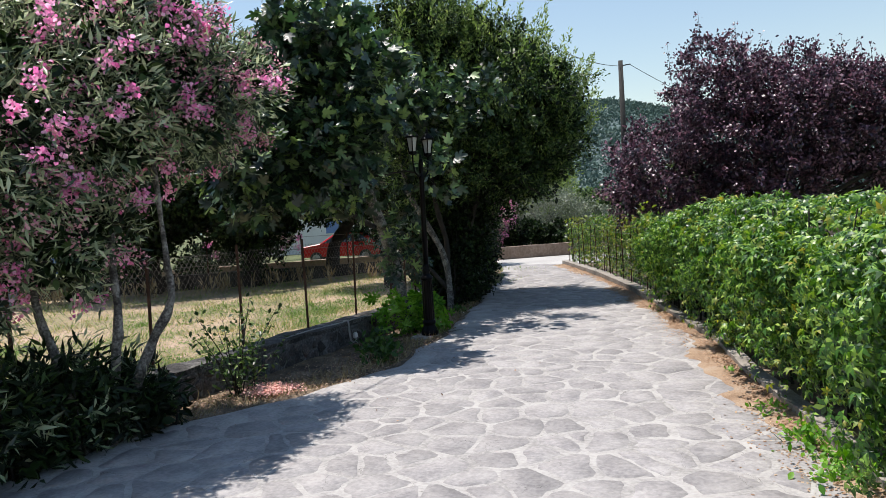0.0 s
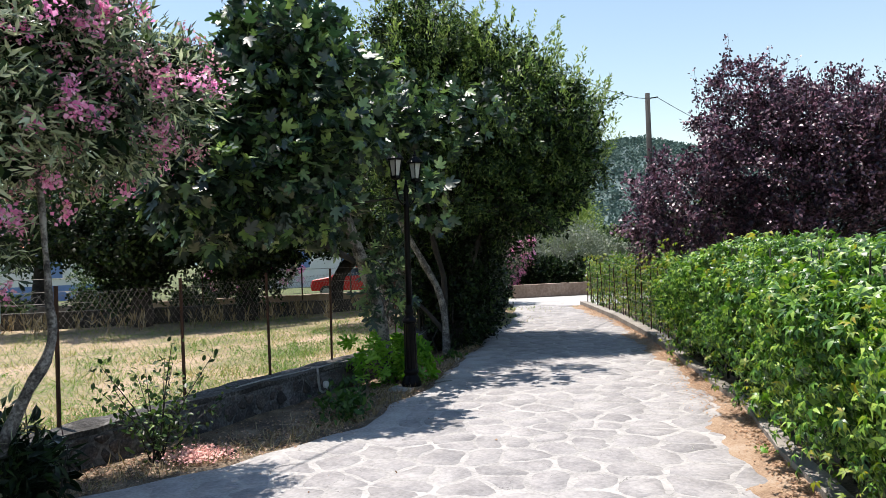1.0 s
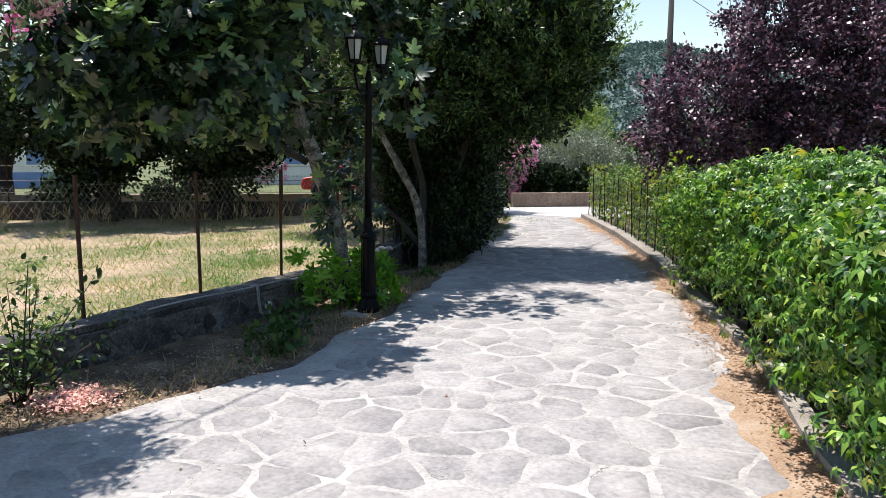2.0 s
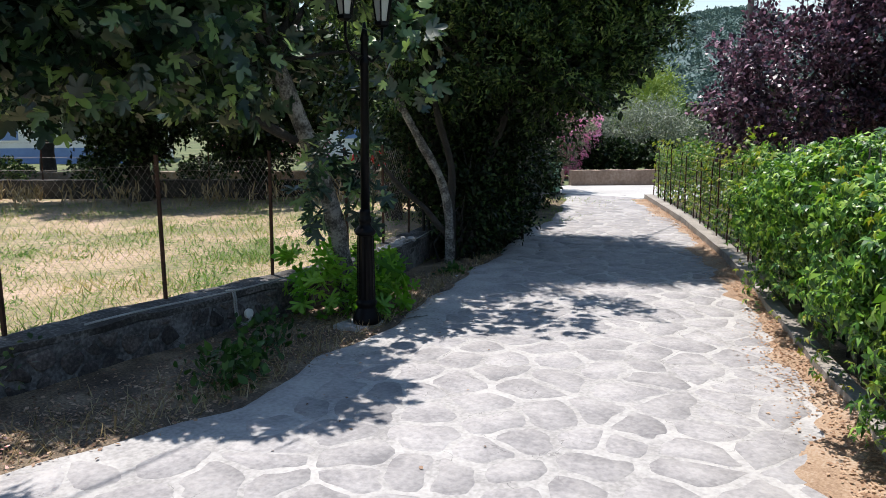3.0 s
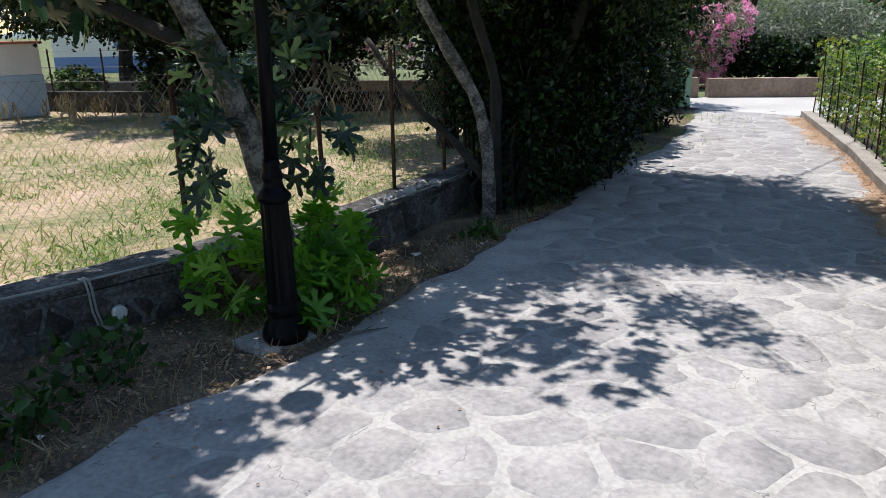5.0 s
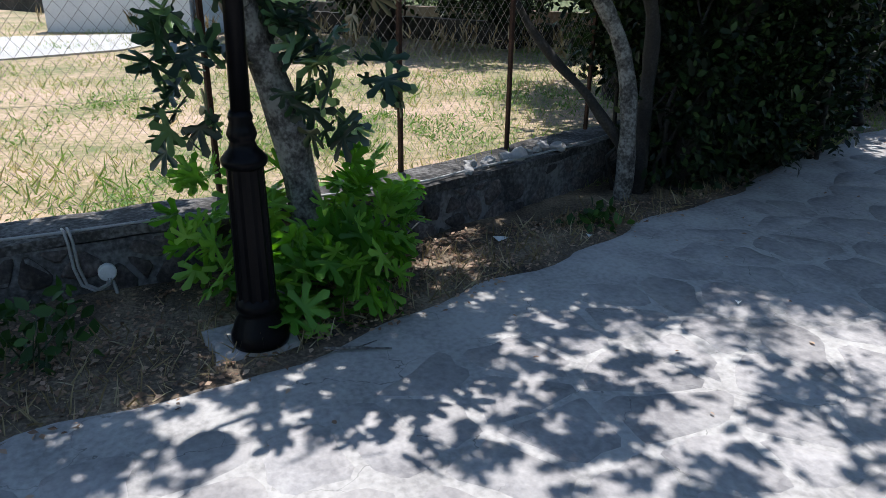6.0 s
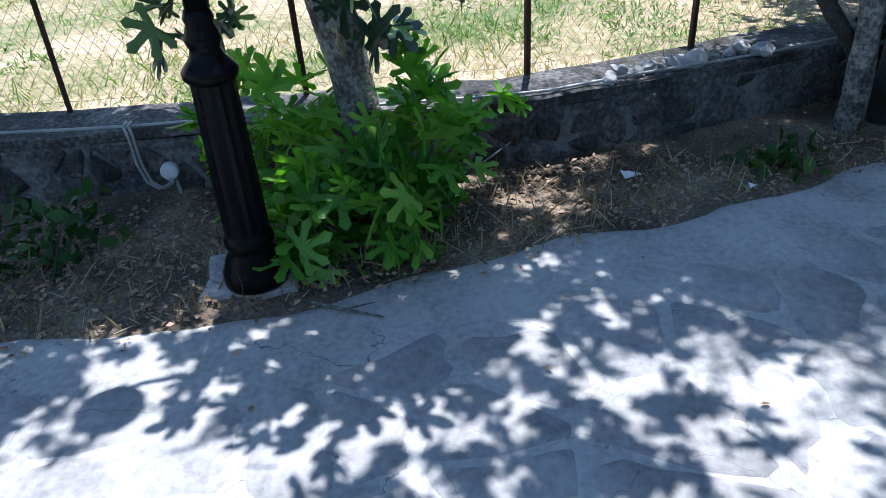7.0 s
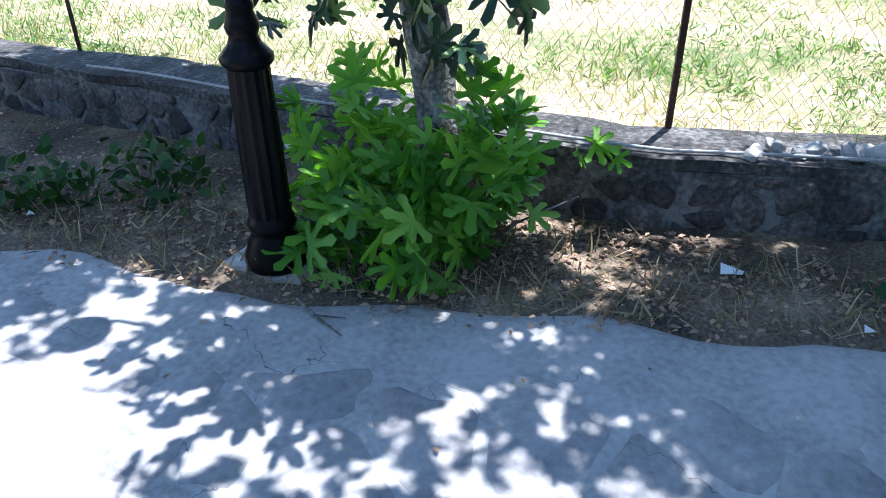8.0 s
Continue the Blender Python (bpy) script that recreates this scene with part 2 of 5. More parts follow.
M_STREET = rough_mat("pale_concrete_street", [(0.3, (0.29, 0.28, 0.265)), (0.6, (0.42, 0.41, 0.39))], 0.7, 20, 0.95, 0.3)
M_FARWALL = rough_mat("pinkish_stone_wall", [(0.3, (0.15, 0.105, 0.08)), (0.5, (0.24, 0.175, 0.135)), (0.7, (0.33, 0.26, 0.21))], 1.5, 12, 0.95, 0.8)
# Distance haze is mixed into both hill colours as a pale blue-grey.
M_HILL = rough_mat("hazed_hillside", [(0.36, (0.075, 0.112, 0.112)), (0.5, (0.09, 0.132, 0.128)), (0.66, (0.15, 0.17, 0.155))], 0.012, 0.09, 1.0, 0.3, dist=2.0)
M_HILLTREE = leaf_mat("hazed_hill_leaf", [(0.1, (0.062, 0.1, 0.09)), (0.6, (0.085, 0.13, 0.115)), (0.95, (0.115, 0.16, 0.14))], 1.0, 0.1, 0.05, gloss=0.0)
M_GREEN = rough_mat("green_garden_ground", [(0.3, (0.03, 0.045, 0.015)), (0.5, (0.09, 0.11, 0.04)), (0.7, (0.2, 0.19, 0.1))], 0.6, 9, 1.0, 1.0, dist=0.05)
M_SAND = rough_mat("orange_sand", [(0.34, (0.17, 0.105, 0.066)), (0.5, (0.3, 0.207, 0.135)), (0.64, (0.36, 0.29, 0.225))], 2.6, 60, 1.0, 0.8)
M_SPENT = leaf_mat("spent_pink_petal", [(0.1, (0.38, 0.14, 0.2)), (0.5, (0.55, 0.26, 0.34)), (0.9, (0.62, 0.42, 0.42))], 0.7, 0.35, 4)
M_DRYPETAL = leaf_mat("faded_petal", [(0.1, (0.5, 0.24, 0.22)), (0.5, (0.68, 0.38, 0.34)), (0.9, (0.75, 0.55, 0.46))], 0.8, 0.2, 4)
M_PALEBLUE = rough_mat("pale_blue_plastic", [(0.3, (0.3, 0.42, 0.55)), (0.6, (0.38, 0.5, 0.62))], 2, 30, 0.5, 0.05)
M_BIN = mat("green_bin_plastic", (0.12, 0.26, 0.16), 0.5)


# ---- mesh helpers ----
rng = np.random.default_rng(7)


def raw_mesh(name, verts, loops, starts, material, smooth=False):
    me = bpy.data.meshes.new(name)
    me.vertices.add(len(verts))
    me.vertices.foreach_set("co", np.asarray(verts, dtype=np.float32).ravel())
    me.loops.add(len(loops))
    me.loops.foreach_set("vertex_index", np.asarray(loops, dtype=np.int32))
    me.polygons.add(len(starts))
    me.polygons.foreach_set("loop_start", np.asarray(starts, dtype=np.int32))
    if smooth:
        me.polygons.foreach_set("use_smooth", np.ones(len(starts), dtype=bool))
    me.materials.append(material)
    me.update(calc_edges=True)
    return me


def mesh_of(name, verts, faces, material, smooth=False):
    loops = [i for f in faces for i in f]
    starts = np.cumsum([0] + [len(f) for f in faces[:-1]])
    return raw_mesh(name, np.asarray(verts), loops, starts, material, smooth)


def child(ob, parent):
    if parent is not None:
        ob.parent = parent
        ob.matrix_parent_inverse = Matrix.Translation(-parent.location)
    return ob


def part(name, bm, material, parent=None, label="", smooth=False):
    me = bpy.data.meshes.new(name)
    for f in bm.faces:
        f.smooth = smooth
    bm.to_mesh(me)
    bm.free()
    me.materials.append(material)
    ob = child(new(name, me), parent)
    return tagged(ob, label) if label else ob


def empty(name, at, label, category, group="", kind=""):
    ob = new(name)
    ob.location = at
    ob.empty_display_size = 0.1
    return tagged(ob, label, category, group, kind)


def tube(bm, pts, radii, seg=8, cap=True):
    """A round bar along pts; radii one number or one for each point."""
    pts = [Vector(p) for p in pts]
    if not hasattr(radii, "__len__"):
        radii = [radii] * len(pts)
    rings = []
    side = None
    for i, p in enumerate(pts):
        d = (pts[min(i + 1, len(pts) - 1)] - pts[max(i - 1, 0)]).normalized()
        ref = Vector((0, 0, 1)) if abs(d.z) < 0.9 else Vector((1, 0, 0))
        if side is None:
            side = d.cross(ref).normalized()
        side = (side - d * side.dot(d)).normalized()
        up = d.cross(side)
        rings.append([bm.verts.new(p + (side * math.cos(a) + up * math.sin(a)) * radii[i]) for a in (2 * math.pi * k / seg for k in range(seg))])
    for r0, r1 in zip(rings, rings[1:]):
        for k in range(seg):
            bm.faces.new((r0[k], r0[(k + 1) % seg], r1[(k + 1) % seg], r1[k]))
    if cap:
        bm.faces.new(list(reversed(rings[0])))
        bm.faces.new(rings[-1])
    return bm


def box(bm, x0, x1, y0, y1, z0, z1, bevel=0.0):
    g = bmesh.ops.create_cube(bm, size=1, matrix=Matrix.Translation(((x0 + x1) / 2, (y0 + y1) / 2, (z0 + z1) / 2)) @ Matrix.Diagonal((x1 - x0, y1 - y0, z1 - z0, 1)))
    if bevel:
        es = list({e for v in g["verts"] for e in v.link_edges})
        bmesh.ops.bevel(bm, geom=es, offset=bevel, segments=2, affect="EDGES", profile=0.6)
    return bm


def lathe(bm, prof, at, seg=20, flute=0.0):
    """A turned shape from (radius, height) pairs."""
    rings = []
    for r, z in prof:
        ring = []
        for k in range(seg):
            a = 2 * math.pi * k / seg
            rr = r * (1 - flute * (k % 2))
            ring.append(bm.verts.new((at[0] + rr * math.cos(a), at[1] + rr * math.sin(a), at[2] + z)))
        rings.append(ring)
    for r0, r1 in zip(rings, rings[1:]):
        for k in range(seg):
            bm.faces.new((r0[k], r0[(k + 1) % seg], r1[(k + 1) % seg], r1[k]))
    bm.faces.new(list(reversed(rings[0])))
    bm.faces.new(rings[-1])
    return bm


def bar_part(name, parent, pts, radii, material, seg=5):
    return part(name, tube(bmesh.new(), pts, radii, seg), material, parent, smooth=True)


# leaf shapes: axis along y, normal along z, about 1 long
LANCE = (np.array([[0, 0, 0], [-0.11, 0.42, 0.03], [0, 0.5, -0.02], [0.11, 0.42, 0.03], [0, 1, -0.08]]), [(0, 2, 1), (0, 3, 2), (1, 2, 4), (2, 3, 4)])
BAYLEAF = (np.array([[0, 0, 0], [-0.17, 0.38, 0.04], [0, 0.5, -0.02], [0.17, 0.38, 0.04], [0, 1, -0.1]]), [(0, 2, 1), (0, 3, 2), (1, 2, 4), (2, 3, 4)])
OVAL = (np.array([[0, 0, 0], [-0.3, 0.5, 0.06], [0.3, 0.5, 0.06], [0, 1, -0.06]]), [(0, 2, 1), (1, 2, 3)])
OVAL6 = (np.array([[0, 0, 0], [-0.22, 0.24, 0.04], [-0.27, 0.58, 0.05], [0, 1, -0.08], [0.27, 0.58, 0.05], [0.22, 0.24, 0.04], [0, 0.45, -0.02]]), [(0, 6, 2, 1), (0, 5, 4, 6), (6, 3, 2), (6, 4, 3)])
BLADE = (np.array([[-0.035, 0, 0], [0.035, 0, 0], [-0.025, 0.6, 0.06], [0.02, 0.6, 0.06], [0, 1, 0.22]]), [(0, 1, 3, 2), (2, 3, 4)])


def lobed():
    """A fig leaf: five rounded lobes about a centre, folded a little along its middle."""
    out = [(0.0, -0.02), (0.16, -0.06), (0.34, 0.06), (0.42, 0.2), (0.24, 0.26), (0.44, 0.42), (0.5, 0.62), (0.36, 0.64), (0.15, 0.5), (0.17, 0.78), (0.1, 0.96), (0.0, 1.02)]
    pts = out + [(-x, y) for x, y in reversed(out[1:-1])]
    v = [(0, 0.3, -0.03)] + [(x, y, 0.16 * abs(x) - 0.12 * max(0, y - 0.5) ** 1.0 - 0.1 * x * x) for x, y in pts]
    n = len(pts)
    return np.array(v), [(0, 1 + i, 1 + (i + 1) % n) for i in range(n)]


def palmate():
    """A creeper leaf: five pointed leaflets."""
    v, f = [], []
    for a, s in ((0, 1.0), (48, 0.85), (-48, 0.85), (100, 0.6), (-100, 0.6)):
        c, n = math.cos(radians(a)), math.sin(radians(a))
        i = len(v)
        for x, y, z in ((0, 0.02, 0), (-0.2, 0.5, 0.03), (0.2, 0.5, 0.03), (0, 1, -0.26)):
            v.append((s * (x * c + y * n) * 0.62, s * (y * c - x * n) * 0.62 + 0.3, s * z))
        f += [(i, i + 2, i + 1), (i + 1, i + 2, i + 3)]
    return np.array(v), f


def fingered():
    """A deeply cut fig leaf: five spatula-shaped fingers round a small heart."""
    pts = [(0.05, -90)]
    for a, n in ((-8, 0.6), (38, 0.66), (90, 0.74), (142, 0.66), (188, 0.6)):
        pts += [(0.24, a - 23), (n * 0.62, a - 12), (n * 0.86, a - 12), (n, a), (n * 0.86, a + 12), (n * 0.62, a + 12)]
    pts.append((0.2, 210))
    v = [(0, 0.26, -0.03)] + [(r * math.cos(radians(a)), 0.26 + r * math.sin(radians(a)), 0.1 * r - 0.32 * r * r) for r, a in pts]
    n = len(pts)
    return np.array(v), [(0, 1 + i, 1 + (i + 1) % n) for i in range(n)]


FIGLEAF, CREEPER, FINGERED = lobed(), palmate(), fingered()


def unit(a):
    return a / np.maximum(np.linalg.norm(a, axis=1, keepdims=True), 1e-6)


def leaf_mesh(name, at, axis, normal, size, shape, material):
    """Many leaves in one mesh: each at a place, along an axis, facing a normal."""
    tv, tf = shape
    y = unit(axis)
    x = unit(np.cross(y, normal))
    z = np.cross(x, y)
    v = at[:, None, :] + size[:, None, None] * (tv[None, :, 0:1] * x[:, None, :] + tv[None, :, 1:2] * y[:, None, :] + tv[None, :, 2:3] * z[:, None, :])
    n, k = len(at), len(tv)
    fl = np.array([i for f in tf for i in f])
    fs = np.cumsum([0] + [len(f) for f in tf[:-1]])
    loops = (np.arange(n)[:, None] * k + fl[None, :]).ravel()
    starts = (np.arange(n)[:, None] * len(fl) + fs[None, :]).ravel()
    return raw_mesh(name, v.reshape(-1, 3), loops, starts, material)


def blob_points(blobs, n, inner=0.55):
    """n places in ellipsoids (x, y, z, rx, ry, rz), more of them towards the skin, and the way out at each."""
    b = np.array(blobs, dtype=float)
    w = (b[:, 3] * b[:, 4] * b[:, 5]) ** 0.8
    idx = rng.choice(len(b), n, p=w / w.sum())
    d = unit(rng.normal(size=(n, 3)))
    r = inner + (1.04 - inner) * rng.random(n) ** 0.6
    lump = 1 + 0.13 * np.sin(7 * d[:, 0] + 3 * idx) * np.sin(6 * d[:, 1] + idx) + 0.08 * np.sin(11 * d[:, 2] + 5 * d[:, 0])
    return b[idx, :3] + d * (r * lump)[:, None] * b[idx, 3:], d


def crown(name, parent, blobs, clusters, per, spread, size, shape, material, inner=0.55, up=0.6, label="", floor=None):
    """A crown: small sprays of leaves spread through ellipsoids."""
    c, d = blob_points(blobs, clusters, inner)
    tilt = unit(d + rng.normal(scale=0.5, size=d.shape) + np.array([0, 0, 0.25]))
    along = rng.random((clusters, per))
    at = c[:, None, :] + tilt[:, None, :] * (along * spread * 1.6)[:, :, None] + rng.normal(scale=spread * 0.4, size=(clusters, per, 3))
    ax = tilt[:, None, :] * 0.7 + rng.normal(scale=0.6, size=at.shape)
    nm = np.array([0, 0, up]) + d[:, None, :] * 0.35 + rng.normal(scale=0.45, size=at.shape)
    at, ax, nm = at.reshape(-1, 3), ax.reshape(-1, 3), nm.reshape(-1, 3)
    if floor is not None:
        keep = at[:, 2] > floor
        at, ax, nm = at[keep], ax[keep], nm[keep]
    s = size * (0.6 + 0.7 * rng.random(len(at)))
    return tagged(child(new(name, leaf_mesh(name, at, ax, nm, s, shape, material)), parent), label, kind="stuff")


def limbs(name, parent, root, blobs, n, r0, material, seg=5):
    """Limbs that run from a fork out into the crown."""
    tips, d = blob_points(blobs, n, 0.5)
    for tip in tips:
        tip = Vector(tip)
        bm = bmesh.new()
        a = Vector(root)
        mid = a.lerp(tip, 0.5) + Vector(rng.normal(scale=0.16, size=3)) + Vector((0, 0, 0.15))
        q = a.lerp(tip, 0.25) + Vector(rng.normal(scale=0.06, size=3))
        r = r0 * (0.4 + 0.6 * rng.random())
        tube(bm, [a, q, mid, mid.lerp(tip, 0.6) + Vector(rng.normal(scale=0.08, size=3)), tip], [r, r * 0.8, r * 0.5, r * 0.3, r * 0.12], seg, False)
        part(name, bm, material, parent, smooth=True)


def trunk(name, parent, pts, radii, material, seg=10):
    """A trunk with a smooth bent line and uneven girth."""
    pts = [Vector(p) for p in pts]
    fine, rr = [], []
    n = len(pts)
    for i in range(n - 1):
        p0, p1, p2, p3 = pts[max(i - 1, 0)], pts[i], pts[i + 1], pts[min(i + 2, n - 1)]
        for k in range(5):
            t = k / 5
            fine.append(0.5 * (2 * p1 + (p2 - p0) * t + (2 * p0 - 5 * p1 + 4 * p2 - p3) * t * t + (3 * p1 - 3 * p2 + p3 - p0) * t ** 3))
            rr.append((radii[i] + (radii[i + 1] - radii[i]) * t) * (1 + 0.07 * math.sin(5.1 * len(fine))))
    fine.append(pts[-1])
    rr.append(radii[-1])
    bm = bmesh.new()
    tube(bm, fine, rr, seg)
    for v in bm.verts:
        v.co += 0.012 * noise.noise_vector(v.co * 9)
    return part(name, bm, material, parent, smooth=True)


# ---- the lie of the land ----
ROAD_Z = -0.39


def left_edge(y):
    return np.interp(y, [-8, 0, 4.9, 6.2, 7.7, 8.4, 9.4, 10.3, 10.8, 11.3, 12.2, 12.9, 13.5, 14.3, 16.8, 19.3, 21.1, 24.2, 26], [-5.4, -5.3, -5.1, -4.56, -4.06, -3.98, -4.22, -4.28, -4.42, -4.52, -4.76, -4.97, -5.12, -5.28, -6.1, -6.6, -7.2, -8.5, -9.2])


def right_edge(y):
    return np.interp(y, [-8, 0, 6.6, 8.6, 10.4, 11.1, 13.6, 14.35, 16.0, 19.7, 24.2, 26], [4.8, 2.7, 0.85, 0.22, -0.2, -0.5, -1.42, -1.65, -2.28, -3.9, -6.15, -7.0])


def wall_line(y):
    return np.interp(y, [-8, 11.9, 13.0, 14.05, 16.9, 21, 24.2, 26], [-5.78, -5.78, -6.08, -6.42, -7.15, -8.1, -9.3, -10.0])


def road_z(y):
    return ROAD_Z + 0.0 * np.asarray(y, float)


def land_z(x, y):
    """Height of the ground: verge beside the lane, field behind the wall."""
    x, y = np.asarray(x, float), np.asarray(y, float)
    d = np.clip((left_edge(y) - x) / 0.9, 0, 1)
    verge = ROAD_Z - 0.02 - 0.03 * d + 0.012 * np.sin(7 * x) * np.sin(5 * y)
    field = -0.15 - 0.24 * np.clip((wall_line(y) - x) / 8, 0, 1) + 0.02 * np.sin(0.9 * x) * np.sin(0.7 * y)
    return np.where((x < wall_line(y)) & (y < 25), field, np.where(x > right_edge(y), ROAD_Z - 0.03, np.where(x < left_edge(y) + 0.1, verge, ROAD_Z - 0.06)))


FIELD_Z = -0.27

# ---- large structure ----
def grid_sheet(name, xs, ys, zfun, material, smooth=True):
    X, Y = np.meshgrid(xs, ys)
    Z = zfun(X, Y)
    nx, ny = len(xs), len(ys)
    i = np.arange((ny - 1) * (nx - 1))
    a = (i // (nx - 1)) * nx + i % (nx - 1)
    q = np.stack([a, a + 1, a + nx + 1, a + nx], 1)
    return raw_mesh(name, np.stack([X.ravel(), Y.ravel(), Z.ravel()], 1), q.ravel(), np.arange(len(q)) * 4, material, smooth)


xs = np.concatenate([[-2500, -1200, -500, -200, -100], np.arange(-60, -24, 2.0), np.arange(-24, -12, 0.5), np.arange(-12, 4.01, 0.2), np.arange(5, 60, 5.0), [100, 300, 900, 2500]])
ys = np.concatenate([[-2500, -900, -300, -100, -40, -20], np.arange(-9, 27, 0.25), np.arange(28, 60, 3.0), [100, 200, 400, 900, 2500]])
me = grid_sheet("ground", xs, ys, land_z, M_DIRT)
me.materials.append(M_FIELD)
me.materials.append(M_GREEN)
for p in me.polygons:
    c = p.center
    if c.x < wall_line(c.y) and c.y < 21.2 + 0.672 * (c.x + 12):
        p.material_index = 1
    elif c.x < wall_line(c.y) or c.x > 2.5 or c.y > 25:
        p.material_index = 2
ground = tagged(new("ground", me), "dry brown earth verge and straw-coloured field ground", "ground", kind="structure")

# the lane's mortar bed
ys = np.concatenate([np.arange(-8, 25.0, 0.15)])
us = np.linspace(0, 1, 40)
U, YY = np.meshgrid(us, ys)
wob = 0.05 * np.sin(YY * 3.1) + 0.03 * np.sin(YY * 7.7 + 1)
XX = (left_edge(YY) + wob) * (1 - U) + (right_edge(YY) + 0.02) * U
edge = np.minimum(U, 1 - U) * 20
ZZ = road_z(YY) - 0.05 * np.clip(1 - edge * 1.5, 0, 1) ** 2
nx = len(us)
i = np.arange((len(ys) - 1) * (nx - 1))
a = (i // (nx - 1)) * nx + i % (nx - 1)
q = np.stack([a, a + 1, a + nx + 1, a + nx], 1)
road = tagged(new("road", raw_mesh("road", np.stack([XX.ravel(), YY.ravel(), ZZ.ravel()], 1), q.ravel(), np.arange(len(q)) * 4, M_MORTAR, True)),
              "lane of irregular grey paving stones in pale mortar, dappled with shade", "road", kind="structure")

# the cross street at the far end
bm = bmesh.new()
v = [bm.verts.new((x, y, z)) for x, y, z in ((-40, 5.0, -0.42), (-9.4, 24.6, -0.385), (-6.0, 24.3, -0.385), (20, 44.2, -0.42), (20, 50.2, -0.42), (-9.7, 27.2, -0.385), (-40, 3.5, -0.42))]
bm.faces.new(v)
tagged(part("road", bm, M_STREET), "pale sunlit concrete street crossing the lane's end", "road", kind="structure")


def run_wall(name, material, pts, thick, z0, z1, jitter=0.012):
    """A wall along pts with an uneven surface."""
    bm = bmesh.new()
    prev = None
    pts = [Vector((x, y, 0)) for x, y in pts]
    fine = []
    for p, q in zip(pts, pts[1:]):
        n = max(1, int((q - p).length / 0.2))
        fine += [p.lerp(q, k / n) for k in range(n)]
    fine.append(pts[-1])
    zs = [z0] + [z0 + (z1 - z0) * k / 4 for k in (1, 2, 3)] + [z1]
    for i, p in enumerate(fine):
        d = (fine[min(i + 1, len(fine) - 1)] - fine[max(i - 1, 0)]).normalized()
        s = Vector((d.y, -d.x, 0)) * thick / 2
        ring = [p + s + Vector((0, 0, z)) for z in zs] + [p - s + Vector((0, 0, z)) for z in reversed(zs)]
        ring = [bm.verts.new(c + jitter * Vector(noise.noise_vector(c * 3.5))) for c in ring]
        if prev:
            for k in range(len(ring)):
                bm.faces.new((prev[k], prev[(k + 1) % len(ring)], ring[(k + 1) % len(ring)], ring[k]))
        else:
            bm.faces.new(ring)
        prev = ring
    bm.faces.new(list(reversed(prev)))
    bmesh.ops.recalc_face_normals(bm, faces=bm.faces)
    return part(name, bm, material, smooth=False)


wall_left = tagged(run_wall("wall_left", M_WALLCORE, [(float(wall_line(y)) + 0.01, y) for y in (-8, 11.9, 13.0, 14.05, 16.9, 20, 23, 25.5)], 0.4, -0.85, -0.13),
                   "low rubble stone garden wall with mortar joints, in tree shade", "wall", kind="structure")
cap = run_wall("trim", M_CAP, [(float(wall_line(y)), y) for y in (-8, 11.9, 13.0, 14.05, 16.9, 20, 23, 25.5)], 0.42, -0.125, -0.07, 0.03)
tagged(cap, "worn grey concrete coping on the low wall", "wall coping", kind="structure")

kerb_pts = [(float(right_edge(y)) + 0.11, y) for y in (-8, 0, 6.6, 8.6, 10.4, 11.1, 13.6, 14.3)]
kerb_a = tagged(run_wall("kerb", M_KERB, kerb_pts, 0.16, -0.7, -0.3, 0.012), "low pale concrete kerb at the foot of the hedge", "kerb", kind="structure")
kerb_b = tagged(run_wall("kerb", M_KERB, [(float(right_edge(y)) + 0.1, y) for y in (14.3, 16, 19.7, 24.2)], 0.25, -0.7, -0.25, 0.01), "weathered concrete kerb under the wire fence", "kerb", kind="structure")

far_wall = tagged(run_wall("wall_far", M_FARWALL, [(-40, 3.6), (-14.8, 23.2), (-9.9, 27.15)], 0.3, -0.6, 0.13, 0.02), "low pinkish stone wall beyond the street", "wall", kind="structure")
far_wall_b = tagged(run_wall("wall_far", M_FARWALL, [(-9.7, 27.3), (-4, 31.9), (16, 48.2)], 0.3, -0.6, 0.11, 0.02), "low pinkish stone wall beyond the street", "wall", kind="structure")
back_wall = tagged(run_wall("wall_back", M_BACKWALL, [(-40, 2.0), (-20.2, 15.3), (-14.57, 19.1), (-11.2, 21.4), (-10.2, 24.0)], 0.3, -0.6, 0.1, 0.02), "low stone wall at the back of the field, coloured dark for its shade", "wall", kind="structure")

# hillside behind everything
hx = np.linspace(-900, 700, 90)
hy = np.linspace(180, 900, 50)


def hill_z(x, y):
    ridge = 80 + 18 * np.sin(x / 210 + 1.0) + 9 * np.sin(x / 67) + 4 * np.sin(x / 23)
    ridge = ridge * (0.5 + 0.37 * np.clip((60 - x) / 160, 0, 1))
    t = np.clip((y - 200) / 330, 0, 1)
    return -1 + ridge * (3 * t * t - 2 * t ** 3) + 3.0 * np.sin(x / 31 + y / 40) * t


hill = tagged(new("backdrop", grid_sheet("hill", hx, hy, hill_z, M_HILL)), "green scrub-covered hillside, paled and blued in colour for haze", "hill", kind="structure")
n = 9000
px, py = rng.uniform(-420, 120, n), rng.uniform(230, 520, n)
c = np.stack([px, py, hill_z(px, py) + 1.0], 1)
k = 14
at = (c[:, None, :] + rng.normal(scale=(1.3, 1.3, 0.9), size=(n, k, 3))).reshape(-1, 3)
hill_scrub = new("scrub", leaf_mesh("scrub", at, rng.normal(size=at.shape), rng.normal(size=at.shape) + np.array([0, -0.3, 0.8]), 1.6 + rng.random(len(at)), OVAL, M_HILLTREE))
tagged(hill_scrub, "haze-coloured green bushes and small trees over the hill", "scrub", kind="stuff")


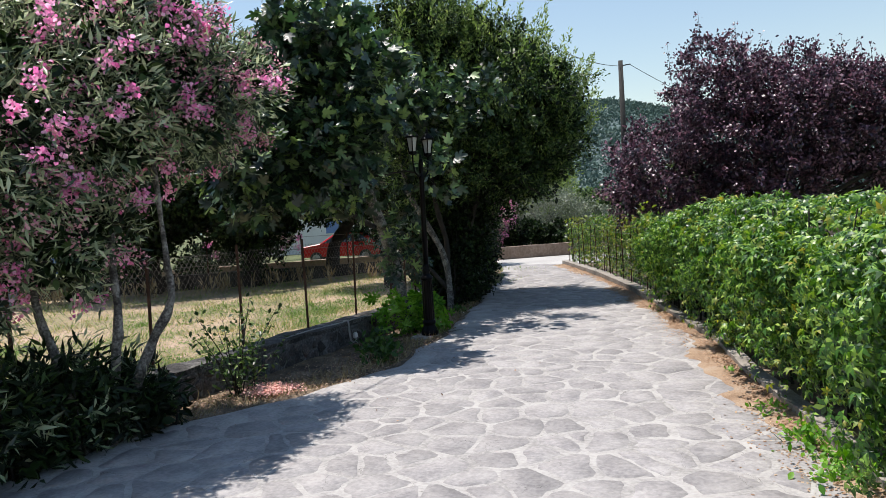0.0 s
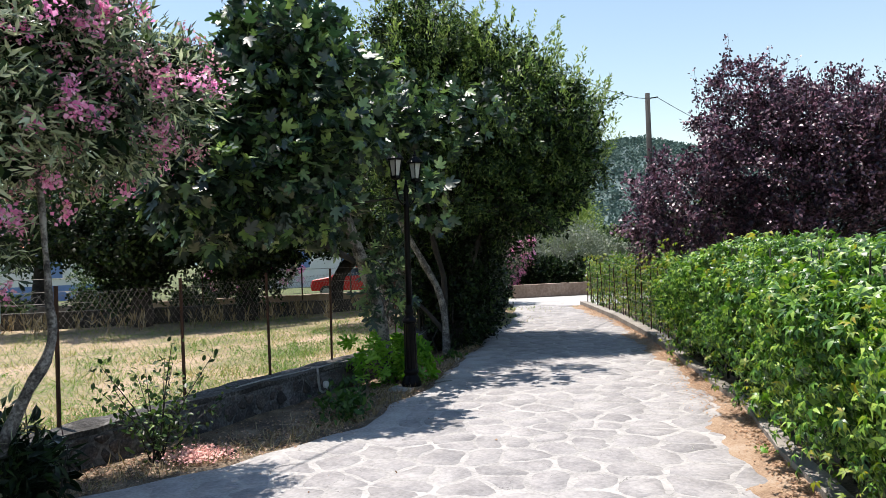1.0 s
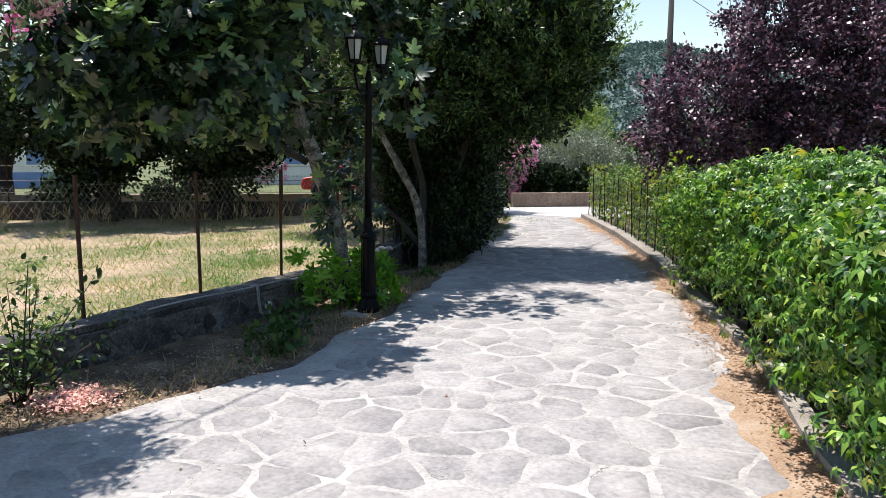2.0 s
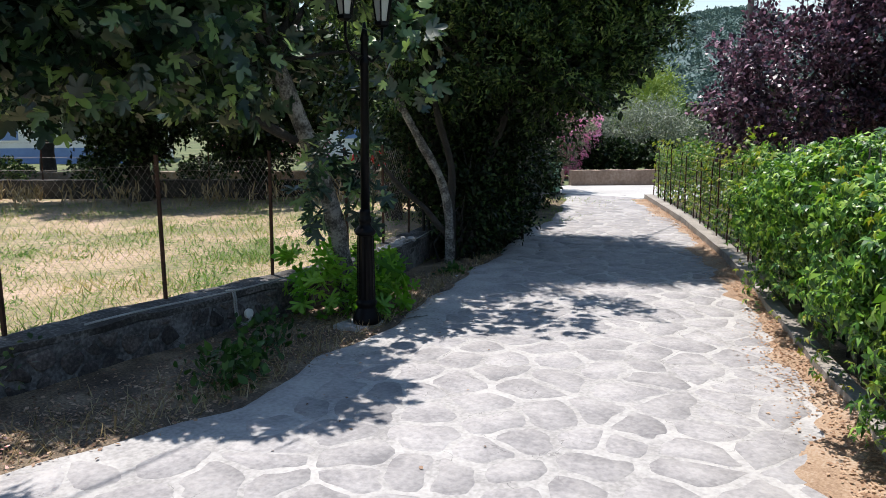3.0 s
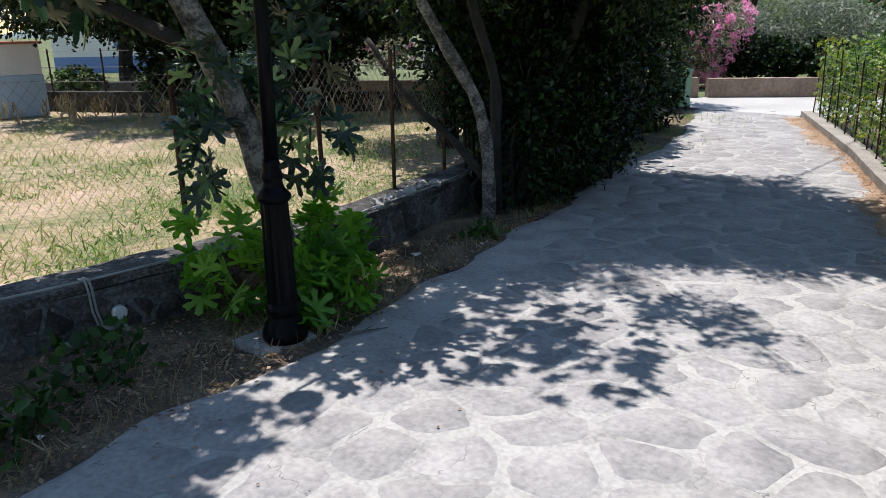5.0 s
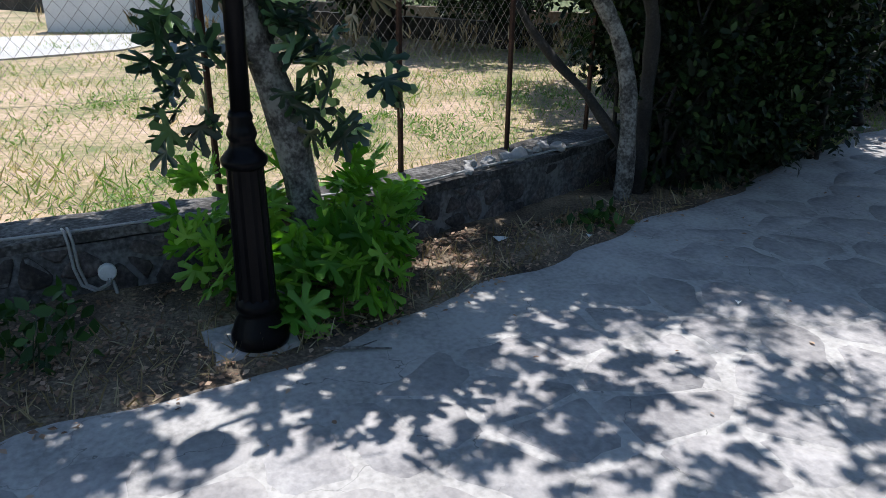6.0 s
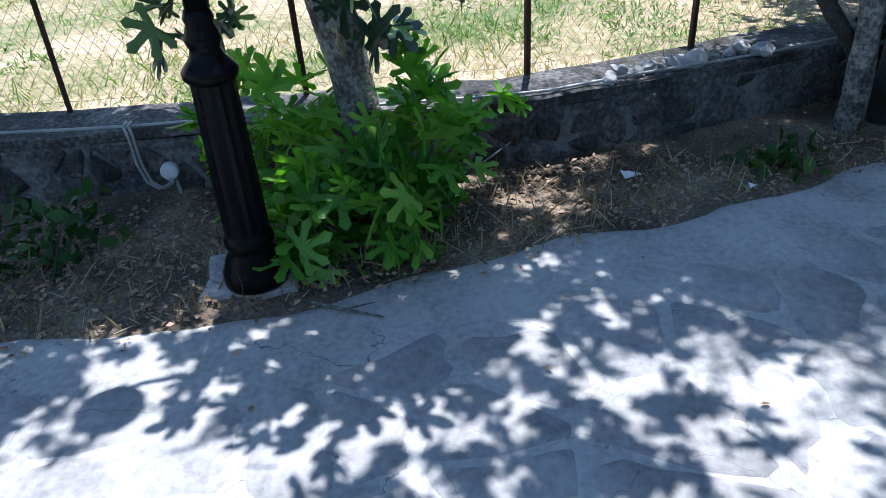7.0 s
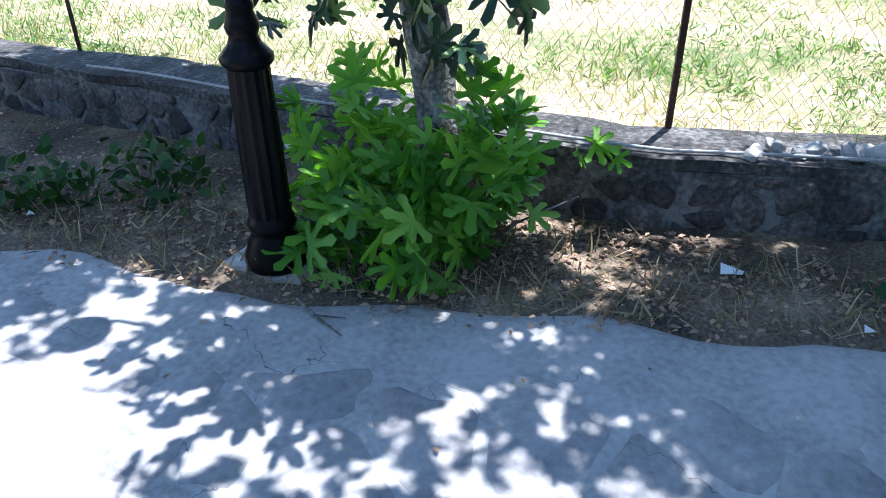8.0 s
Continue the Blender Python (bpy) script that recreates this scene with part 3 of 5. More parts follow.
# ---- the field fence ----
def mesh_wires(name, pts_fun, length, z0, z1, pitch, r, parent):
    """Diamond wire netting: two families of slanting wires and three straining wires, along a line."""
    h = z1 - z0
    V, F = [], []

    def bar(p, q):
        i = len(V)
        d = (q - p).normalized()
        s = d.cross(Vector((1, 0.1, 0))).normalized() * r
        t = d.cross(s)
        for e in (p, q):
            V.extend([e + s, e - s * 0.5 + t * 0.87, e - s * 0.5 - t * 0.87])
        for k in range(3):
            F.append((i + k, i + (k + 1) % 3, i + 3 + (k + 1) % 3, i + 3 + k))

    n = int(length / pitch)
    for k in range(n):
        for sgn in (1, -1):
            s0 = k * pitch
            s1 = s0 + sgn * h * 0.8
            w = 0.01 * math.sin(k * 1.3)
            a, b = pts_fun(s0), pts_fun(min(max(s1, -0.3), length + 0.3))
            m = pts_fun((s0 + min(max(s1, -0.3), length + 0.3)) / 2)
            a, b = Vector((a[0], a[1], z0)), Vector((b[0], b[1], z1))
            m = Vector((m[0] + w + sgn * 0.004, m[1], (z0 + z1) / 2))
            bar(a, m)
            bar(m, b)
    for z in (z0 + 0.03, (z0 + z1) / 2, z1 - 0.02):
        for k in range(int(length)):
            a, b = pts_fun(k), pts_fun(k + 1)
            bar(Vector((a[0] + 0.004, a[1], z)), Vector((b[0] + 0.004, b[1], z)))
    return child(new(name, mesh_of(name, V, F, M_WIRE)), parent)


fence = empty("fence", (-5.95, 0, -0.06), "rusty iron post and diamond wire fence standing on the wall", "fence")
POST_Y = (-3.1, -1.6, -0.1, 1.4, 2.9, 4.5, 6.15, 7.73, 9.21, 10.58, 11.88, 12.96, 14.03, 15.1)
for k, y in enumerate(POST_Y):
    bm = bmesh.new()
    lean = 0.02 * math.sin(k * 2.3)
    box(bm, -0.014, 0.014, -0.003, 0.003, -0.1, 1.36)
    box(bm, 0.008, 0.014, 0.003, 0.027, -0.1, 1.36)
    bmesh.ops.transform(bm, matrix=pose(float(wall_line(y)) - 0.18 + lean * 0.5, y, -0.06, lean * 40, lean * 60, 20), verts=bm.verts)
    part("post", bm, M_RUST, fence)
mesh_wires("wire_netting", lambda s: (float(wall_line(s - 3.3)) - 0.2, s - 3.3), 18.4, -0.05, 1.22, 0.08, 0.0014, fence)

back_fence = empty("fence", (-18, 21.7, 0.2), "thin dark wire fence on the back wall", "fence")
for k in range(16):
    s = k / 15
    x, y = -30 + 18.8 * s, 8.72 + 12.63 * s
    bm = bmesh.new()
    tube(bm, [(x, y, 0.0), (x, y, 1.15)], 0.022, 6)
    part("post", bm, M_RUST, back_fence)
bm = bmesh.new()
for z in (0.35, 0.7, 1.1):
    tube(bm, [(-30, 8.72, z), (-11.2, 21.35, z)], 0.006, 4)
part("wire", bm, M_WIRE, back_fence)

# pipe along the coping, cable loop and round junction box
pipe = empty("conduit", (-5.62, 9.6, -0.05), "pale grey plastic conduit lying along the wall coping", "pipe")
bm = bmesh.new()
tube(bm, [(float(wall_line(y)) + 0.18 + 0.02 * math.sin(y * 2), y, -0.045 + 0.006 * math.sin(y * 3.1)) for y in np.arange(8.2, 14.3, 0.25)], 0.009, 8)
part("tube", bm, M_PIPE, pipe, smooth=True)
for dx in (0, 0.025):
    bm = bmesh.new()
    tube(bm, [(-5.62, 9.66 + dx, -0.04), (-5.54, 9.67 + dx, -0.03), (-5.535, 9.68 + dx, -0.1), (-5.53, 9.685 + dx, -0.25), (-5.53, 9.71 + dx, -0.36), (-5.52, 9.77 + dx, -0.4), (-5.51, 9.84 + dx * 0.5, -0.37), (-5.51, 9.85 + dx * 0.5, -0.33)], 0.009, 6)
    part("cable_loop", bm, M_PIPE, pipe, smooth=True)
bm = bmesh.new()
tube(bm, [(-5.53, 9.87, -0.36), (-5.52, 9.88, -0.41), (-5.5, 9.89, -0.47)], 0.011, 6)
part("tube", bm, M_PIPE, pipe, smooth=True)
jb = empty("junction_box", (-5.49, 9.74, -0.3), "round white plastic junction box on the wall", "junction box")
bm = bmesh.new()
lathe(bm, [(0.045, 0), (0.05, 0.006), (0.05, 0.035), (0.043, 0.042)], (0, 0, 0), 20)
bmesh.ops.transform(bm, matrix=pose(-5.545, 9.85, -0.3, 0, 90, 0), verts=bm.verts)
part("cover", bm, M_WHITE, jb, smooth=False)


# ---- street lamps ----
def street_lamp(x, y, z):
    def lean(bm):
        for v in bm.verts:
            v.co.y += 0.02 * max(0.0, v.co.z - z - 0.9)
        return bm

    lamp = empty("street_lamp", (x, y, z), "black cast-iron lamp post with two lanterns on a concrete pad", "street lamp", "lane lamps")
    bm = bmesh.new()
    lathe(bm, [(0.138, 0.0), (0.142, 0.025), (0.137, 0.06), (0.128, 0.075), (0.118, 0.11), (0.094, 0.15), (0.09, 0.165), (0.103, 0.18), (0.107, 0.2), (0.103, 0.22), (0.092, 0.235), (0.088, 0.25)], (x, y, z), 24)
    part("foot", bm, M_BLACK, lamp, smooth=True)
    bm = bmesh.new()
    lathe(bm, [(0.093, 0.24), (0.09, 0.5), (0.083, 0.88)], (x, y, z), 28, 0.07)
    part("fluted_base", bm, M_BLACK, lamp)
    bm = bmesh.new()
    lathe(bm, [(0.083, 0.88), (0.095, 0.89), (0.105, 0.905), (0.105, 0.925), (0.088, 0.945), (0.066, 0.97), (0.055, 1.0), (0.064, 1.02), (0.068, 1.035), (0.06, 1.06), (0.05, 1.09), (0.056, 1.11), (0.045, 1.14)], (x, y, z), 24)
    part("collar", bm, M_BLACK, lamp, smooth=True)
    bm = bmesh.new()
    lathe(bm, [(0.045, 1.14), (0.043, 1.8), (0.04, 2.5), (0.048, 2.51), (0.048, 2.54), (0.036, 2.56), (0.034, 2.72), (0.045, 2.74), (0.03, 2.8), (0.012, 2.9)], (x, y, z), 16)
    part("shaft", lean(bm), M_BLACK, lamp, smooth=True)
    for s in (1, -1):
        bm = bmesh.new()
        tube(bm, [(x, y, z + 2.6), (x, y + s * 0.11, z + 2.55), (x, y + s * 0.22, z + 2.62), (x, y + s * 0.27, z + 2.76), (x, y + s * 0.27, z + 2.9)], [0.016, 0.015, 0.014, 0.013, 0.015], 8)
        part("arm", lean(bm), M_BLACK, lamp, smooth=True)
        head = bmesh.new()
        lathe(head, [(0.03, 2.88), (0.075, 2.9), (0.075, 2.93), (0.06, 2.94)], (x, y + s * 0.27, z), 6)
        for k in range(6):
            a = 2 * math.pi * k / 6
            tube(head, [(x + 0.062 * math.cos(a), y + s * 0.27 + 0.062 * math.sin(a), z + 2.93), (x + 0.1 * math.cos(a), y + s * 0.27 + 0.1 * math.sin(a), z + 3.16)], 0.008, 5)
        lathe(head, [(0.115, 3.15), (0.125, 3.17), (0.1, 3.2), (0.05, 3.25), (0.03, 3.26), (0.03, 3.28), (0.015, 3.3), (0.02, 3.32), (0.004, 3.35)], (x, y + s * 0.27, z), 12)
        lantern = part("lantern", lean(head), M_BLACK, lamp)
        bm = bmesh.new()
        lathe(bm, [(0.054, 2.935), (0.092, 3.155)], (x, y + s * 0.27, z), 6)
        part("glass", lean(bm), M_GLASS, lantern, "milky lantern glass")
    return lamp


LAMP = (-4.5, 10.47)
street_lamp(LAMP[0], LAMP[1], float(road_z(10.5)) + 0.015)
street_lamp(-6.62, 18.0, -0.385)
for x, y, z in ((LAMP[0] - 0.03, LAMP[1] - 0.02, float(road_z(10.5)) + 0.015), (-6.62, 18.0, -0.385)):
    bm = bmesh.new()
    box(bm, x - 0.2, x + 0.13, y - 0.22, y + 0.2, z - 0.2, z, 0.03)
    bmesh.ops.subdivide_edges(bm, edges=bm.edges[:], cuts=2, use_grid_fill=True)
    for vv in bm.verts:
        vv.co += 0.045 * Vector(noise.noise_vector(vv.co * 7)) * Vector((1, 1, 0.3))
    tagged(part("concrete_pad", bm, M_MORTAR), "rough pale concrete pad under a lamp post", "concrete pad", "lamp pads")


# ---- trees and shrubs along the wall ----
# fig tree beside the lamp
fig = empty("fig_tree", (-5.2, 10.95, -0.5), "fig tree with broad lobed leaves beside the lamp post", "tree")
trunk("trunk", fig, [(-5.18, 10.99, -0.6), (-5.22, 10.94, 0.1), (-5.27, 10.82, 0.75), (-5.35, 10.55, 1.5), (-5.45, 10.25, 2.2)], [0.12, 0.105, 0.1, 0.095, 0.085], M_BARK)
FIG = [(-5.3, 9.0, 3.4, 1.15, 1.0, 1.1), (-5.75, 8.8, 3.0, 0.9, 1.1, 0.9), (-5.4, 8.3, 2.5, 0.8, 0.7, 0.5), (-6.0, 9.4, 3.9, 0.7, 0.7, 0.8), (-5.9, 10.2, 2.5, 0.55, 0.7, 0.6), (-5.3, 8.9, 4.2, 0.7, 0.6, 0.55), (-5.75, 7.7, 2.5, 0.5, 0.5, 0.45), (-4.5, 11.0, 2.2, 0.25, 0.35, 0.4), (-5.6, 9.4, 2.2, 0.6, 0.9, 0.5), (-5.9, 8.2, 2.2, 0.6, 0.7, 0.5), (-5.4, 11.45, 3.5, 0.6, 0.5, 0.5), (-5.7, 10.4, 3.0, 0.4, 0.5, 0.35)]
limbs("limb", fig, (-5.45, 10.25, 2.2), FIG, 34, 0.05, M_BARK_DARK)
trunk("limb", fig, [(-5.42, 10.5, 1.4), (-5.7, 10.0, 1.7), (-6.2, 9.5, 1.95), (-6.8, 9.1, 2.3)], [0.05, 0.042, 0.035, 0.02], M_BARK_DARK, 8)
crown("crown", fig, FIG, 1400, 7, 0.15, 0.165, FIGLEAF, M_FIG, 0.4)
crown("outer_foliage", fig, [(-4.75, 11.95, 3.2, 0.6, 0.5, 0.7), (-5.2, 12.0, 4.0, 0.6, 0.5, 0.6), (-4.85, 11.3, 3.6, 0.5, 0.5, 0.5), (-4.15, 11.65, 3.6, 0.5, 0.45, 0.4), (-4.4, 12.2, 3.5, 0.4, 0.3, 0.4), (-3.95, 11.9, 3.6, 0.45, 0.4, 0.3)], 84, 6, 0.16, 0.14, FIGLEAF, M_FIG, 0.2)
crown("outer_foliage", fig, [(-5.1, 10.4, 3.6, 0.4, 0.6, 0.35), (-5.05, 10.9, 3.5, 0.3, 0.5, 0.3)], 34, 6, 0.15, 0.13, FIGLEAF, M_FIG, 0.2)
crown("outer_foliage", fig, [(-4.75, 9.15, 3.4, 0.75, 0.6, 0.7), (-4.85, 8.8, 2.6, 0.5, 0.5, 0.4)], 85, 6, 0.17, 0.15, FIGLEAF, M_FIG, 0.3)
# core leaves coloured as inner shade; low twigs of the fig in front of the netting
crown("inner_shade_foliage", fig, [(x, y, z, rx * 0.7, ry * 0.7, rz * 0.7) for x, y, z, rx, ry, rz in FIG[:3]], 170, 7, 0.14, 0.17, FIGLEAF, M_DARKLEAF, 0.1)
crown("low_spray", fig, [(-5.0, 10.36, 0.85, 0.18, 0.2, 0.28), (-5.05, 11.12, 0.72, 0.18, 0.28, 0.22), (-5.1, 10.82, 0.95, 0.2, 0.25, 0.3), (-5.1, 10.95, 1.3, 0.25, 0.3, 0.3), (-5.0, 10.4, 1.2, 0.2, 0.22, 0.2)], 36, 5, 0.1, 0.18, FINGERED, M_FIG, 0.3)

# fig suckers at the lamp's foot
suckers = empty("fig_suckers", (-4.95, 10.95, -0.45), "bright green fig suckers sprouting at the foot of the trunk", "bush")
for k in range(22):
    a = rng.uniform(0, 6.28)
    r = rng.uniform(0.05, 0.2)
    b = Vector((-4.98 + r * math.cos(a), 10.98 + 1.3 * r * math.sin(a), -0.55))
    t = b + Vector((rng.normal(0.1, 0.14), rng.normal(0.0, 0.22), rng.uniform(0.2, 0.5)))
    bar_part("stem", suckers, [b, b.lerp(t, 0.5) + Vector((0, 0, 0.05)), t], [0.008, 0.006, 0.004], M_BARK, 5)
crown("foliage", suckers, [(-4.78, 10.95, -0.22, 0.28, 0.34, 0.22), (-4.68, 10.8, -0.28, 0.22, 0.25, 0.2), (-5.1, 10.55, -0.1, 0.22, 0.26, 0.28), (-5.0, 11.25, -0.05, 0.22, 0.22, 0.24)], 125, 3, 0.08, 0.175, FINGERED, M_SUCKER, 0.3, 0.7, floor=-0.42)
crown("foliage", suckers, [(-5.3, 11.45, 0.1, 0.12, 0.2, 0.14), (-5.35, 10.5, 0.1, 0.12, 0.2, 0.14)], 9, 4, 0.08, 0.17, FINGERED, M_SUCKER, 0.3, 0.7)

# many-stemmed tree further on, with small narrow leaves
bay = empty("broadleaf_tree", (-5.52, 13.80, -0.5), "tall evergreen tree with several grey stems and small narrow leaves", "tree")
trunk("stem", bay, [(-5.62, 13.70, -0.6), (-5.60, 13.68, 0.1), (-5.67, 13.60, 0.75), (-5.87, 13.30, 1.4), (-6.12, 13.05, 2.1), (-6.22, 13.00, 3)], [0.075, 0.066, 0.062, 0.058, 0.05, 0.04], M_BARK)
trunk("stem", bay, [(-5.72, 13.95, -0.6), (-5.74, 13.95, 0.3), (-5.72, 13.90, 1), (-5.77, 13.60, 1.8), (-5.82, 13.50, 2.8)], [0.065, 0.06, 0.055, 0.05, 0.04], M_BARK_DARK)
trunk("stem", bay, [(-5.67, 14.30, -0.6), (-5.82, 14.80, 0.6), (-5.62, 15.20, 1.6), (-5.32, 15.40, 2.6), (-5.22, 15.50, 3.6)], [0.11, 0.1, 0.09, 0.08, 0.06], M_BARK_DARK)
trunk("stem", bay, [(-5.64, 13.68, 0), (-5.87, 13.45, 0.4), (-6.22, 13.20, 0.8), (-6.62, 13.00, 1.4)], [0.045, 0.04, 0.035, 0.025], M_BARK_DARK, 8)
trunk("stem", bay, [(-5.77, 14.60, -0.6), (-6.12, 14.40, 0.6), (-6.52, 14.50, 1.6), (-6.82, 14.40, 2.6)], [0.1, 0.09, 0.08, 0.06], M_BARK_DARK)
BAY = [(-5.7, 14.5, 4.2, 1.2, 1.3, 1.4), (-4.5, 15.3, 3.6, 1.4, 1.45, 1.5), (-6.0, 13.6, 4.5, 0.85, 1.2, 1.2), (-4.5, 15.15, 2.5, 1.0, 1.1, 0.9), (-5.8, 13.7, 2.6, 0.9, 1.1, 0.8), (-4.1, 15.7, 3.1, 1.0, 1.1, 1.1), (-4.7, 15.0, 4.9, 0.9, 0.9, 0.8), (-5.6, 14.4, 5.3, 0.9, 0.9, 0.6), (-5.2, 16.2, 3.0, 1.2, 1.4, 1.4), (-6.4, 15.0, 3.0, 1.1, 1.2, 1.2), (-5.7, 12.8, 3.3, 0.75, 0.7, 0.8), (-5.9, 13.6, 5.5, 1.0, 1.0, 0.8), (-3.8, 12.75, 4.0, 0.4, 0.36, 0.5), (-3.75, 15.2, 3.9, 0.8, 0.85, 0.9), (-5.9, 11.9, 3.3, 0.55, 0.7, 0.5)]
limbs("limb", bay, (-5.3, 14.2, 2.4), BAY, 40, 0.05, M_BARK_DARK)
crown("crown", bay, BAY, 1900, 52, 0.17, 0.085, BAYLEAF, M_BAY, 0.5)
# dark fill leaves: the crown's inner shade is put into their colour
crown("inner_shade_foliage", bay, [(x, y, z, rx * 0.88, ry * 0.88, rz * 0.84) for x, y, z, rx, ry, rz in BAY if y > 12.7], 2600, 14, 0.16, 0.12, OVAL6, M_DARKLEAF, 0.15)
# upright young shoots over the crown
sp, sd = blob_points(BAY, 1150, 0.9)
keep = (sd[:, 2] > -0.1) & (sp[:, 2] > 2.6)
sp, sd = sp[keep], sd[keep]
k = 42
rise = unit(sd * 0.55 + np.array([0, 0, 0.75]) + rng.normal(scale=0.15, size=sp.shape))
tall = rng.uniform(0.3, 0.75, len(sp))
f = np.linspace(0, 1, k)
at = (sp[:, None, :] + rise[:, None, :] * (tall[:, None] * f[None, :])[:, :, None] + rng.normal(scale=0.045, size=(len(sp), k, 3)) * (1.3 - f)[None, :, None]).reshape(-1, 3)
ax = (rise[:, None, :] * 0.9 + rng.normal(scale=0.55, size=(len(sp), k, 3))).reshape(-1, 3)
tagged(child(new("young_shoot", leaf_mesh("young_shoot", at, ax, rng.normal(scale=0.5, size=at.shape) + np.array([0, -0.1, 0.5]), 0.06 + 0.05 * rng.random(len(at)), BAYLEAF, M_BAYTOP)), bay), kind="stuff")

# ivy-dark thicket along the lane's edge
thicket = empty("shrub", (-6.2, 16.0, -0.45), "dense dark evergreen shrub growing over the wall", "shrub")
TH = [(-5.75, 14.45, 0.15, 0.42, 0.45, 0.75), (-5.85, 15.2, 0.3, 0.45, 0.6, 0.95), (-6.05, 16.1, 0.3, 0.45, 0.6, 0.95), (-5.95, 14.7, 0.9, 0.45, 0.6, 0.9), (-6.2, 15.6, 0.6, 0.5, 0.8, 1.1), (-6.6, 16.8, 0.7, 0.5, 0.8, 1.2), (-6.9, 15.6, 1.2, 0.7, 1.2, 1.3), (-6.6, 14.6, 1.5, 0.6, 0.9, 1.1), (-6.0, 15.9, 1.8, 0.7, 1.0, 0.9), (-7.4, 17.0, 1.6, 0.8, 1.2, 1.3)]
for x, y, z, rx, ry, rz in TH:
    for k in range(5):
        b = Vector((x + rng.normal(0, 0.12), y + rng.normal(0, 0.25), -0.55))
        bar_part("stem", thicket, [b, b + Vector((rng.normal(0, 0.1), rng.normal(0, 0.15), z * 0.6 + 0.3)), Vector((x + rng.normal(0, rx * 0.5), y + rng.normal(0, ry * 0.5), z + rz * 0.6))], [0.025, 0.018, 0.006], M_BARK_DARK, 5)
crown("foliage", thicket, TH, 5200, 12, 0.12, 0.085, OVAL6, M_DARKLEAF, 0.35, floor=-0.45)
far_shrub = empty("shrub", (-7.8, 20.2, -0.42), "dark green shrub beside the lane's far end", "shrub")
TH2 = [(-7.35, 19.0, 0.7, 0.5, 0.9, 1.1), (-7.9, 20.6, 0.6, 0.6, 1.0, 1.1), (-8.4, 20.0, 1.8, 0.9, 1.3, 1.2), (-7.5, 18.4, 2.0, 0.8, 1.0, 1.2)]
for x, y, z, rx, ry, rz in TH2:
    for k in range(4):
        b = Vector((x - 0.2 + rng.normal(0, 0.1), y + rng.normal(0, 0.3), -0.5))
        bar_part("stem", far_shrub, [b, Vector((x + rng.normal(0, 0.2), y + rng.normal(0, 0.4), z + rz * 0.5))], [0.025, 0.006], M_BARK_DARK, 5)
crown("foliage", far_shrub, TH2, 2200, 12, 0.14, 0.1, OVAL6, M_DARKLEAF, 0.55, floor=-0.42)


OVAL2 = (np.array([[0, 0, 0], [-0.42, 0.6, 0.1], [0.42, 0.6, 0.1], [0, 1, 0.0]]), [(0, 2, 1), (1, 2, 3)])

# ---- oleander with pink flowers ----
def oleander(at, stems, blobs, sprays, flowers, label, leaf=0.12, petal=0.042):
    ob = empty("oleander", at, label, "shrub", "oleanders")
    for s in stems:
        trunk("stem", ob, s, [0.058 * (1 - 0.65 * k / (len(s) - 1)) for k in range(len(s))], M_BARK, 8)
    top = stems[0][-1]
    limbs("branch", ob, top, blobs, 30, 0.022, M_BARK_DARK, 5)
    crown("foliage", ob, blobs, sprays, 14, 0.13, leaf, LANCE, M_OLEANDER, 0.45, 0.4)
    if leaf == 0.12:
        # near-black fill leaves paint the shade inside the shrub
        crown("inner_shade_foliage", ob, [(x, y, z, rx * 0.75, ry * 0.75, rz * 0.75) for x, y, z, rx, ry, rz in blobs], 1500, 12, 0.14, 0.12, OVAL6, M_DARKLEAF, 0.1)
    c, d = blob_points(blobs, flowers, 0.97)
    c = c + unit(d + np.array([0, 0, 0.5])) * 1.3 * leaf
    k = 44
    p = (c[:, None, :] + rng.normal(scale=0.042 * leaf / 0.12, size=(flowers, k, 3))).reshape(-1, 3)
    child(new("blossom", leaf_mesh("blossom", p, rng.normal(size=p.shape), rng.normal(size=p.shape) + np.array([0, 0, 0.5]), petal * (0.7 + 0.6 * rng.random(len(p))), OVAL2, M_PINK)), ob)
    c, d = blob_points(blobs, int(flowers * 1.3), 0.95)
    c = c + unit(d + np.array([0, 0, 0.6])) * 1.2 * leaf
    p = (c[:, None, :] + rng.normal(scale=0.05 * leaf / 0.12, size=(len(c), 26, 3))).reshape(-1, 3)
    child(new("spent_blossom", leaf_mesh("spent_blossom", p, rng.normal(size=p.shape), rng.normal(size=p.shape) + np.array([0, 0, 0.5]), 0.8 * petal * (0.6 + 0.6 * rng.random(len(p))), OVAL2, M_SPENT)), ob)
    return ob


OLE = [(-4.9, 4.5, 2.8, 0.9, 0.9, 0.9), (-4.75, 5.5, 2.9, 0.75, 0.8, 0.7), (-5.5, 3.8, 2.4, 0.8, 0.9, 0.9), (-4.9, 5.1, 3.5, 0.8, 0.8, 0.7), (-5.6, 4.4, 3.5, 0.9, 0.9, 0.8), (-5.0, 4.4, 1.6, 0.5, 0.6, 0.5), (-5.4, 3.5, 1.5, 0.6, 0.7, 0.8), (-4.7, 3.4, 2.5, 0.7, 0.8, 1.0), (-5.5, 5.5, 3.2, 0.7, 0.8, 0.8), (-4.75, 6.2, 3.0, 0.6, 0.6, 0.55)]
